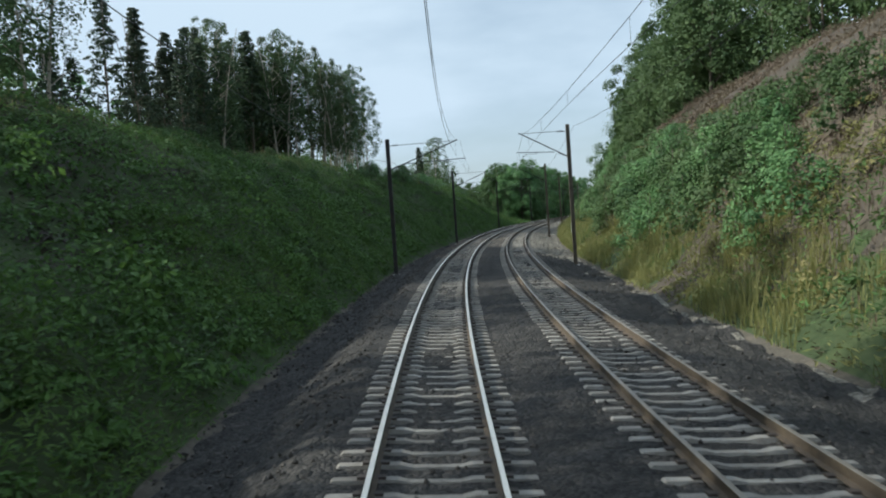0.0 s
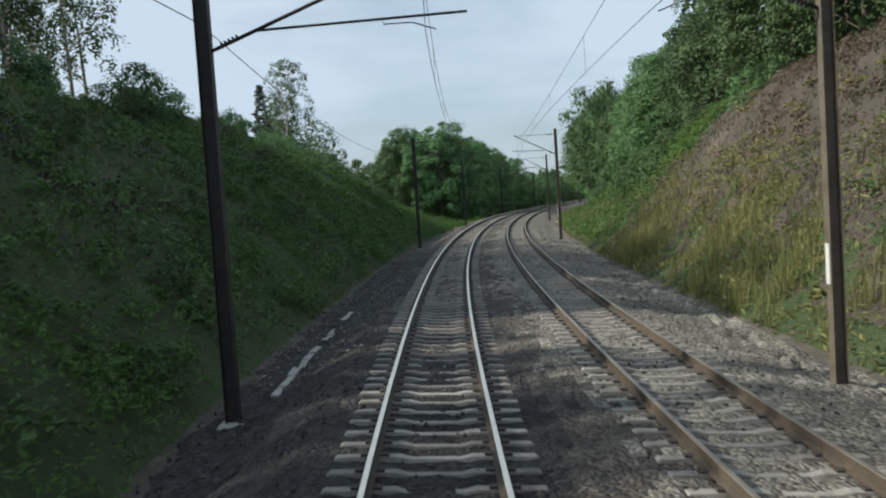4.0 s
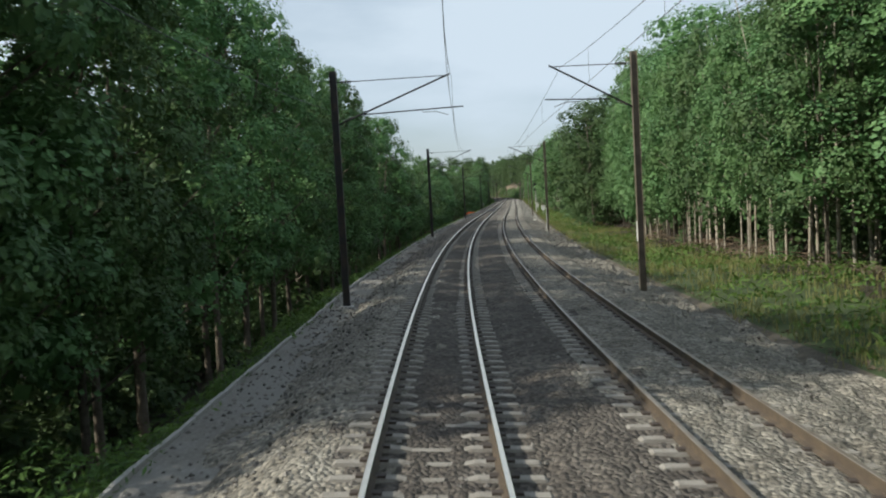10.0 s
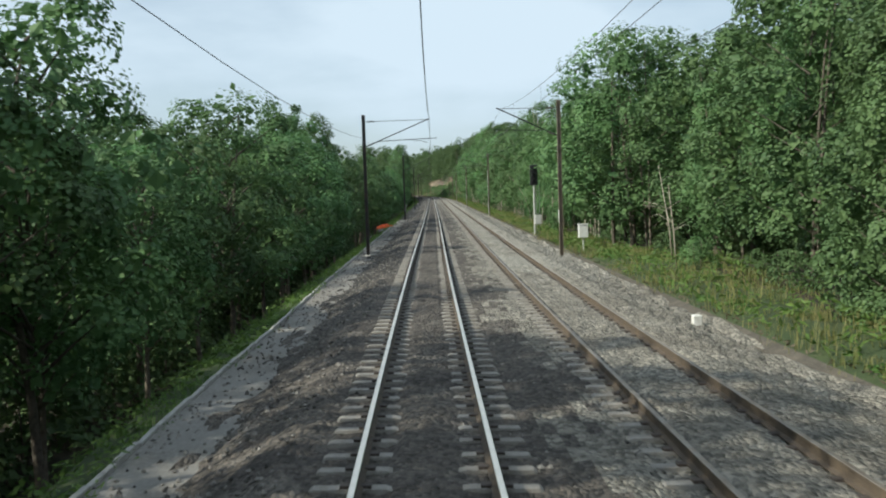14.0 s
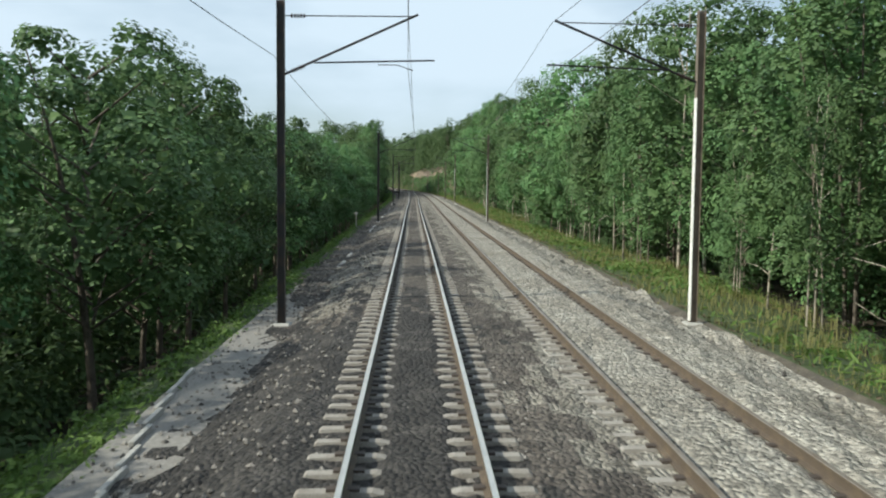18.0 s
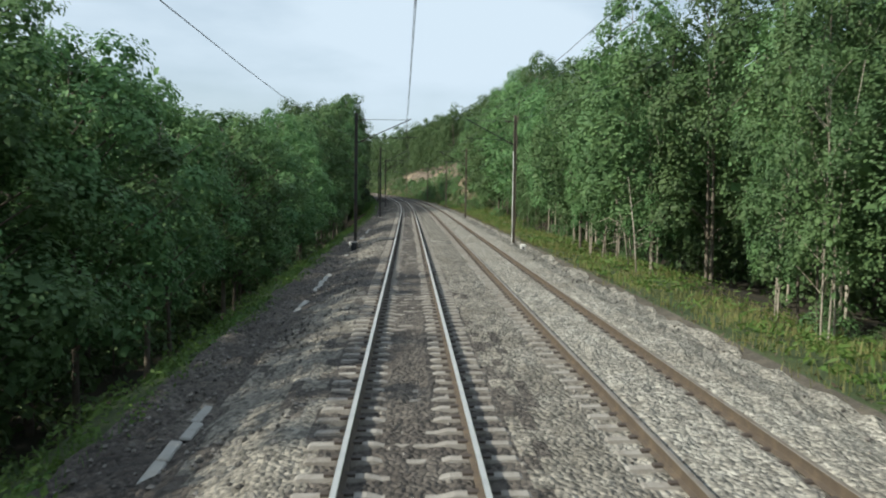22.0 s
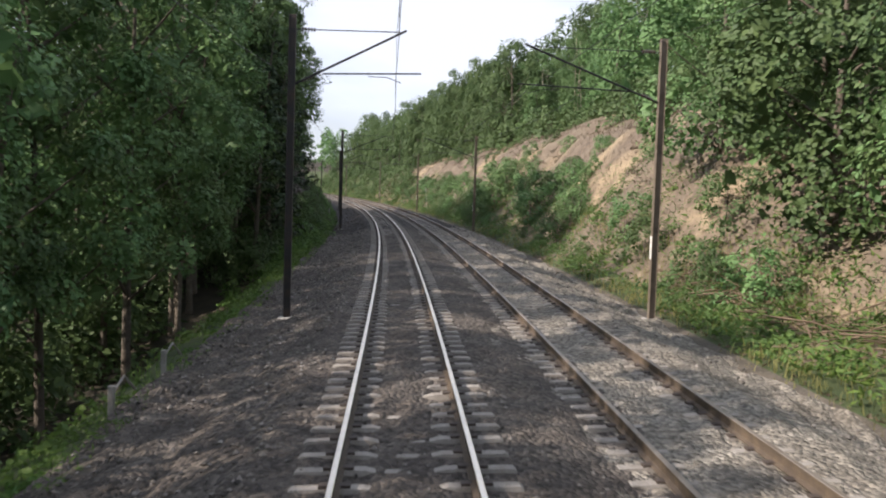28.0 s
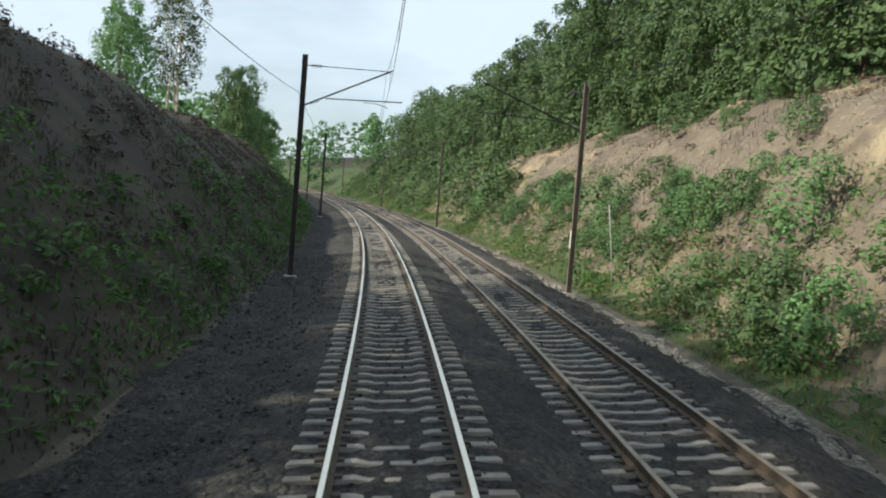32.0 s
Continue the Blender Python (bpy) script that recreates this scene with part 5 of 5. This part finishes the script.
    herbs("weeds", "green weeds at the foot of the sandy slope", M_HERB, 10, 90000, 650, 930, 8.0, 14, 0.12, 0.9, patch(5, 6, 0.5))
    grass("grass", "pale grass among the weeds by the track", M_GRASS, 15, 16000, 660, 900, 7.8, 11.5, 0.3, 0.8, 0.018)
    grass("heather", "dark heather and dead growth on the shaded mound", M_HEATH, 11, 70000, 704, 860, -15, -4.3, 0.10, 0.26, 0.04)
    herbs("weeds", "green weeds low on the shaded mound", M_HERB, 12, 44000, 690, 860, -10, -4.2, 0.14, 0.6, lambda s, lat, u: u < np.clip((lat + 8.2) / 3 + 0.5 * wave(s, lat, 4, 3), 0, 1) * 0.9)


build_ground()
build_trees()
build_low_growth()
build_masts()
build_wires()


# ---- things beside the line ----
M_ORANGE = material("orange_plastic", (0.75, 0.13, 0.035), 0.5, spots=((6, 0.5, 0.7, (0.55, 0.09, 0.03), 0.6),))
M_RUBBLE = material("broken_concrete", (0.27, 0.255, 0.235), 0.95, spots=((2.5, 0.45, 0.7, (0.16, 0.15, 0.13), 0.8), (18, 0.5, 0.7, (0.36, 0.345, 0.32), 0.5)), bump=0.8, bump_scale=12, per_object=0.2)
M_BLACK = material("black_housing", (0.018, 0.018, 0.02), 0.5)
M_GREYBOX = material("pale_grey_cabinet", (0.52, 0.52, 0.49), 0.5, spots=((5, 0.5, 0.7, (0.40, 0.39, 0.35), 0.6),))
M_LENS = material("signal_lens", (0.03, 0.03, 0.035), 0.12)


def build_path():
    s, lat = np.arange(212, 447, 0.7), np.arange(-4.42, -2.9, 0.16)
    SS, LL = np.meshgrid(s, lat, indexing="ij")
    fade = np.clip((SS - 212) / 8, 0, 1) * np.clip((446 - SS) / 8, 0, 1)
    z = -0.79 - 0.16 * (1 - fade) + wave(SS, LL, 0.9, 3) * 0.015 + wave(SS, LL, 5, 3) * 0.02
    n = len(lat)
    i, j = np.meshgrid(np.arange(len(s) - 1), np.arange(n - 1), indexing="ij")
    k = (i * n + j).ravel()
    ob = new("path", mesh_from("path", place(SS, LL, z).reshape(-1, 3), np.stack([k, k + 1, k + n + 1, k + n], 1), [M_PATH]))
    tagged(ob, "narrow grey gritted path beside the ballast", "path", kind="structure")
    edging = tagged(new("path_edging"), "pale concrete boards set on edge along the path", "edging", kind="structure")
    a = Shape()
    a.box((-0.045, -0.485, -0.25), (0.045, 0.485, 0.0), 0.012)
    me = a.mesh("board", [M_CONC])
    rng = np.random.default_rng(8)
    for i in range(212):
        s = 218 + i
        shift = 0.75 * math.exp(-((s - 421) / 5) ** 2)
        ob = part("board", me, edging)
        ob.matrix_world = stand(s, -4.42 + shift + 0.05 * float(wave(s, 0.0, 6, 1)), -0.70 + rng.normal() * 0.012) @ pose(0, 0, 0, rng.normal() * 0.6, rng.normal() * 3, rng.normal() * 0.8)


def build_trough_lids():
    a = Shape()
    a.box((-0.09, -0.47, -0.06), (0.09, 0.47, 0.0), 0.02)
    me = a.mesh("trough_lid", [M_CONC])
    rng = np.random.default_rng(9)
    run = 0
    for s0, s1 in ((112, 118), (119, 121), (123, 125), (451.5, 454.6), (457.2, 460.2), (479.5, 484.5), (486.5, 490.5), (507, 510), (514, 518), (529, 532), (535, 541), (550.6, 552.4), (566, 570), (574, 579)):
        trough = tagged(new("cable_trough"), "pale concrete lids of a cable trough half buried in stones", "cable trough", "cable trough pieces")
        s = s0
        while s < s1:
            ob = part("lid", me, trough)
            ob.matrix_world = stand(s, -3.3 + rng.normal() * 0.02, -0.735 + rng.normal() * 0.012) @ pose(0, 0, 0, rng.normal() * 1.5, 5 + rng.normal() * 5, rng.normal() * 2.5)
            s += 1.0


def build_netting():
    net = tagged(new("safety_netting"), "crumpled heap of bright orange plastic netting on the weeds", "netting")
    rng = np.random.default_rng(4)
    a = Shape()
    n = 15
    pts = []
    for i in range(n):
        for j in range(n):
            u, v = i / (n - 1) - 0.5, j / (n - 1) - 0.5
            bump = 0.42 * max(0, 1 - 3.2 * (u * u + v * v)) + 0.16 * float(wave(u * 10, v * 10, 1.0, 2))
            pts.append((u * 1.7 + 0.14 * float(wave(u * 9, v * 9, 1, 5)), v * 1.5 + 0.14 * float(wave(u * 9, v * 9, 1, 8)), bump))
    for i in range(n):
        a.tube([pts[i * n + j] for j in range(n)], 0.022, 4)
        a.tube([pts[j * n + i] for j in range(n)], 0.022, 4)
    part("net", a.mesh("net", [M_ORANGE]), net)
    a = Shape()
    a.tube([(0.6, -0.5, 0.1), (0.2, -0.9, 0.18), (-0.3, -1.1, 0.05), (-0.8, -1.0, 0.0)], 0.04, 6)
    part("rolled_end", a.mesh("rolled_end", [M_ORANGE]), net)
    net.matrix_basis = stand(416.5, -5.15, float(land(416.5, -5.15)) + 0.12)


def build_rubble():
    rng = np.random.default_rng(6)
    for s, lat, size, lift in ((410.5, -5.9, 0.9, 0.3), (411.8, -5.1, 0.6, 0.2), (412.6, -6.1, 0.75, 0.3), (409.4, -5.1, 0.7, 0.25), (413.6, -5.5, 0.55, 0.2), (408.6, -6.0, 0.8, 0.25)):
        bm = bmesh.new()
        bmesh.ops.create_icosphere(bm, subdivisions=2, radius=size * 0.62)
        for v in bm.verts:
            q = v.co.normalized()
            v.co = Vector([math.copysign(abs(c) ** 0.55, c) for c in q]) * size * 0.5 * rng.uniform(0.9, 1.1)
            v.co.z *= 0.6
        me = bpy.data.meshes.new("concrete_block")
        bm.to_mesh(me)
        bm.free()
        me.materials.append(M_RUBBLE)
        ob = new("concrete_block", me)
        ob.matrix_basis = stand(s, lat, float(land(s, lat)) + lift * 0.6) @ pose(0, 0, 0, rng.uniform(-15, 15), rng.uniform(-15, 15), rng.uniform(0, 180))
        tagged(ob, "broken grey concrete block dumped in the weeds", "rubble", "rubble by the path")


def build_signal():
    sig = tagged(new("railway_signal"), "railway signal seen from behind, black head on a grey post", "signal")
    a = Shape()
    a.tube([(0, 0, -0.3), (0, 0, 4.9)], 0.07, 10)
    part("post", a.mesh("post", [M_GREYBOX]), sig)
    a = Shape()
    a.box((-0.30, -0.10, 3.9), (0.30, 0.10, 5.5), 0.05)
    head = part("signal_head", a.mesh("signal_head", [M_BLACK]), sig, "black signal head")
    for z in (4.25, 4.7, 5.15):
        a = Shape()
        a.tube([(0, -0.10, z), (0, -0.13, z)], 0.10, 12)
        part("lens", a.mesh("lens", [M_LENS]), head)
        a = Shape()
        a.tube([(0, -0.10, z + 0.02), (0, -0.32, z + 0.02)], 0.125, 12, cap=False)
        part("hood", a.mesh("hood", [M_BLACK]), head)
    a = Shape()
    for x in (0.16, 0.42):
        a.tube([(x, 0.12, -0.2), (x, 0.12, 3.9)], 0.018, 5)
    for i in range(12):
        a.tube([(0.16, 0.12, 0.2 + i * 0.3), (0.42, 0.12, 0.2 + i * 0.3)], 0.012, 5)
    part("ladder", a.mesh("ladder", [M_GREYBOX]), sig)
    a = Shape()
    a.box((0.0, -0.35, 0.9), (0.5, -0.08, 1.6), 0.02)
    part("cabinet", a.mesh("cabinet", [M_GREYBOX]), sig, "pale grey metal cabinet on the post")
    sig.matrix_basis = stand(388, 8.1, float(land(388, 8.1)))


def build_boxes():
    box = tagged(new("equipment_box"), "cream-white metal box on a post in the grass", "equipment box")
    a = Shape()
    a.box((-0.27, -0.17, 0.75), (0.27, 0.17, 1.5), 0.02)
    part("cabinet", a.mesh("cabinet", [M_WHITE]), box)
    a = Shape()
    a.box((-0.31, -0.21, 1.5), (0.31, 0.21, 1.54), 0.012)
    part("lid", a.mesh("lid", [M_WHITE]), box)
    a = Shape()
    a.tube([(0, 0, -0.3), (0, 0, 0.75)], 0.05, 8)
    part("post", a.mesh("post", [M_GREYBOX]), box)
    box.matrix_basis = stand(369.8, 8.86, float(land(369.8, 8.86)))
    block = tagged(new("marker_block"), "small white painted block on the stones", "marker")
    a = Shape()
    a.box((-0.12, -0.1, -0.1), (0.12, 0.1, 0.3), 0.025)
    part("block", a.mesh("block", [M_WHITE]), block)
    block.matrix_basis = stand(340.8, 6.9, -0.72)
    low = tagged(new("track_box"), "small white track equipment box on the stones", "equipment box")
    a = Shape()
    a.box((-0.16, -0.14, -0.05), (0.16, 0.14, 0.36), 0.03)
    part("casing", a.mesh("casing", [M_WHITE]), low)
    a = Shape()
    a.box((-0.05, -0.17, 0.12), (0.05, -0.14, 0.22), 0.01)
    part("latch", a.mesh("latch", [M_BLACK]), low)
    low.matrix_basis = stand(554.5, 6.65, -0.66)


def build_bond():
    """A squat trackside housing with its cable to the rail, and a pale conduit between the tracks."""
    bond = tagged(new("cable_housing"), "squat dark metal cable housing with a pale lid on the stones", "cable housing")
    a = Shape()
    a.tube([(0, 0, -0.2), (0, 0, 0.12), (0, 0, 0.42)], [0.2, 0.19, 0.13], 12)
    part("drum", a.mesh("drum", [M_BLACK]), bond)
    for x in (-0.21, 0.21):
        a = Shape()
        a.tube([(x * 0.7, -0.06, 0.4), (x, -0.1, 0.28), (x * 1.05, -0.1, 0.0), (x * 0.9, -0.06, -0.2)], 0.022, 6)
        part("hose", a.mesh("hose", [M_MAST2]), bond, "brown bent hose")
    a = Shape()
    a.box((-0.2, -0.17, 0.42), (0.2, 0.17, 0.47), 0.02)
    part("lid", a.mesh("lid", [M_CONC]), bond, "pale square lid")
    bond.matrix_basis = stand(554.5, -3.15, -0.72)
    cable = tagged(new("cable"), "black cable lying on the ballast from housing to rail", "cable")
    a = Shape()
    a.tube([tuple(place(q, l, z)) for q, l, z in ((554.4, -2.95, -0.62), (554.7, -2.5, -0.54), (555.1, -2.05, -0.36), (555.3, -1.6, -0.19), (555.2, -1.2, -0.16), (555.2, -0.8, -0.14))], 0.03, 6)
    part("core", a.mesh("core", [M_BLACK], True), cable)
    pipe = tagged(new("conduit"), "pale straight conduit lying across between the two tracks", "conduit")
    a = Shape()
    a.tube([tuple(place(554.5, l, float(track_plane(554.5, l)) - 0.17)) for l in (1.25, 1.7, 2.1, 2.45)], 0.035, 8)
    part("pipe", a.mesh("pipe", [M_CONC], True), pipe)
    stump = tagged(new("marker_stump"), "short white marker stump beside the ballast", "marker")
    a = Shape()
    a.box((-0.06, -0.06, -0.2), (0.06, 0.06, 0.3), 0.015)
    part("shaft", a.mesh("shaft", [M_WHITE]), stump)
    a = Shape()
    a.tube([(0, 0, 0.3), (0, 0, 0.42)], [0.1, 0.02], 8)
    part("cap", a.mesh("cap", [M_WHITE]), stump)
    stump.matrix_basis = stand(556.8, -3.5, -0.78)


def build_posts():
    for s, lat, h in ((489, -4.9, 1.5), (650.2, -4.75, 0.6), (653.5, -4.75, 0.6), (317.7, -3.9, 0.6), (728, -5.0, 0.75)):
        cross = h > 1
        post = tagged(new("marker_post" if cross else "stump_post"), "pale grey marker post with a small cross plate" if cross else "short weathered concrete post beside the track", "post")
        a = Shape()
        a.box((-0.05, -0.05, -0.4), (0.05, 0.05, h), 0.012)
        part("shaft", a.mesh("shaft", [M_CONC if cross else M_RUBBLE]), post)
        if cross:
            a = Shape()
            a.box((-0.16, -0.075, h - 0.22), (0.16, -0.052, h - 0.08), 0.006)
            part("plate", a.mesh("plate", [M_GREYBOX]), post)
        elif 600 < s < 700:
            a = Shape()
            a.tube([(0.02, 0.06, h - 0.1), (0.05, 0.5, h + 0.05), (0.12, 0.9, h - 0.25)], 0.025, 6)
            part("bent_rail", a.mesh("bent_rail", [M_RUBBLE]), post)
        post.matrix_basis = stand(s, lat, float(land(s, lat)) + (0.15 if lat > -4.4 else 0))


def build_bare_stems():
    rng = np.random.default_rng(12)
    bare = tagged(new("leaning_birch"), "bare pale birch stem bending over towards the track", "tree")
    a = Shape()
    a.tube([(0, 0, -0.3), (-0.25, 0, 1.8), (-1.0, 0.1, 4.4), (-2.4, 0.2, 6.6), (-3.4, 0.2, 7.6)], [0.09, 0.075, 0.06, 0.04, 0.015], 8)
    part("stem", a.mesh("stem", [M_BIRCH], True), bare)
    a = Shape()
    a.tube([(-1.0, 0.1, 4.4), (-0.7, 0.5, 5.6), (-0.9, 0.9, 6.6)], [0.03, 0.02, 0.008], 5)
    part("branch", a.mesh("branch", [M_BIRCH], True), bare)
    bare.matrix_basis = stand(423, 11.7, float(land(423, 11.7))) @ Matrix.Diagonal((0.8, 0.8, 0.78, 1))
    for s, lat in ((556, 11.6), (553, 11.2), (546, 10.8), (549, 11.6), (515.5, 11.4), (505, 11.6), (474.5, 11.9), (470, 11.5), (458, 10.8), (441, 11.6), (543, 10.4), (410, 11.3), (427, 12.0), (433, 11.6), (462, 11.2), (490, 11.9), (500, 11.4), (522, 11.6), (357, 10.8), (359, 11.2), (408, 12)):
        stem = tagged(new("bare_tree"), "thin bare grey stem with dead branches at the wood's edge", "tree", "bare stems")
        a = Shape()
        h = rng.uniform(2.6, 5.0)
        lx, ly = rng.normal(size=2) * 0.5
        a.tube([(0, 0, -0.3), (lx * 0.3, ly * 0.3, h * 0.4), (lx, ly, h)], [0.045, 0.034, 0.01], 6)
        part("stem", a.mesh("stem", [M_BIRCH], True), stem)
        for _ in range(5):
            z = rng.uniform(0.25, 0.85) * h
            ang, r = rng.uniform(0, 6.28), rng.uniform(0.6, 1.4)
            a = Shape()
            bx, by = lx * z / h, ly * z / h
            a.tube([(bx, by, z), (bx + r * 0.5 * math.cos(ang), by + r * 0.5 * math.sin(ang), z + 0.25), (bx + r * math.cos(ang), by + r * math.sin(ang), z + 0.3 + rng.normal() * 0.2)], [0.022, 0.014, 0.006], 4)
            part("branch", a.mesh("branch", [M_BIRCH], True), stem)
        stem.matrix_basis = stand(s, lat, float(land(s, lat)))


M_TWIG = material("dry_twigs", (0.20, 0.145, 0.10), 0.9, spots=((3, 0.45, 0.7, (0.11, 0.08, 0.06), 0.7),))


def build_dead_wood():
    """Heaps of dry branches and single leaning rods on the right side."""
    rng = np.random.default_rng(31)
    for s0, s1, lat0, lat1, n, label in ((653, 669, 9.8, 12.2, 150, "heap of dry cut branches below the slope"), (192, 214, 15.5, 18.5, 120, "dry grey branches lying at the foot of the wood"), (262, 300, 13.5, 16.5, 120, "reddish brown dead branches at the wood's edge")):
        a = Shape()
        for _ in range(n):
            s, lat = rng.uniform(s0, s1), rng.uniform(lat0, lat1)
            p = Vector(ground_place(s, lat, rng.uniform(0.05, 0.5)))
            ang, r = rng.uniform(0, 6.28), rng.uniform(0.5, 1.6)
            d = Vector((math.cos(ang), math.sin(ang), rng.normal() * 0.2)) * r
            k = rng.uniform(0.012, 0.03)
            a.tube([p - d, p + Vector((0, 0, 0.12)), p + d], [k, k * 0.8, 0.004], 4, cap=False)
        ob = new("dead_branches", a.mesh("dead_branches", [M_TWIG]))
        tagged(ob, label, "branches", kind="stuff")
    for s, lat, h, lean in ((206, 8.9, 3.9, -0.75), (760.5, 8.8, 3.4, -0.35)):
        rod = tagged(new("leaning_rod"), "thin pale leaning rod standing in the weeds", "rod")
        a = Shape()
        a.tube([(0, 0, -0.4), (lean * 0.5, 0.2, h * 0.5), (lean, 0.4, h)], 0.022, 6)
        part("shaft", a.mesh("shaft", [M_CONC], True), rod)
        rod.matrix_basis = stand(s, lat, float(land(s, lat)))
    for s, lat, k in ((203, 7.9, 0.45), (201.5, 8.1, 0.4), (204.5, 8.2, 0.3), (199.5, 8.3, 0.3)):
        bm = bmesh.new()
        bmesh.ops.create_icosphere(bm, subdivisions=2, radius=1)
        for v in bm.verts:
            v.co *= 1 + 0.25 * math.sin(v.co.x * 5 + s) * math.cos(v.co.y * 4 + lat)
            v.co = Vector((v.co.x * k, v.co.y * k * 0.7, v.co.z * k * 0.35))
        me = bpy.data.meshes.new("boulder")
        bm.to_mesh(me)
        bm.free()
        me.materials.append(M_CONC)
        ob = new("boulder", me)
        ob.matrix_basis = stand(s, lat, float(land(s, lat)) + k * 0.12)
        tagged(ob, "flat pale stone lying at the edge of the ballast", "stone", "pale stones")


build_dead_wood()
build_path()
build_trough_lids()
build_netting()
build_rubble()
build_signal()
build_boxes()
build_posts()
build_bond()
build_bare_stems()

build_ballast()
build_track(0.0, M_RAILTOP, "railway track with shiny rails on concrete sleepers", 8, 188)
build_track(SECOND, M_RAILTOP2, "railway track with brown rails on concrete sleepers", 8, 128)
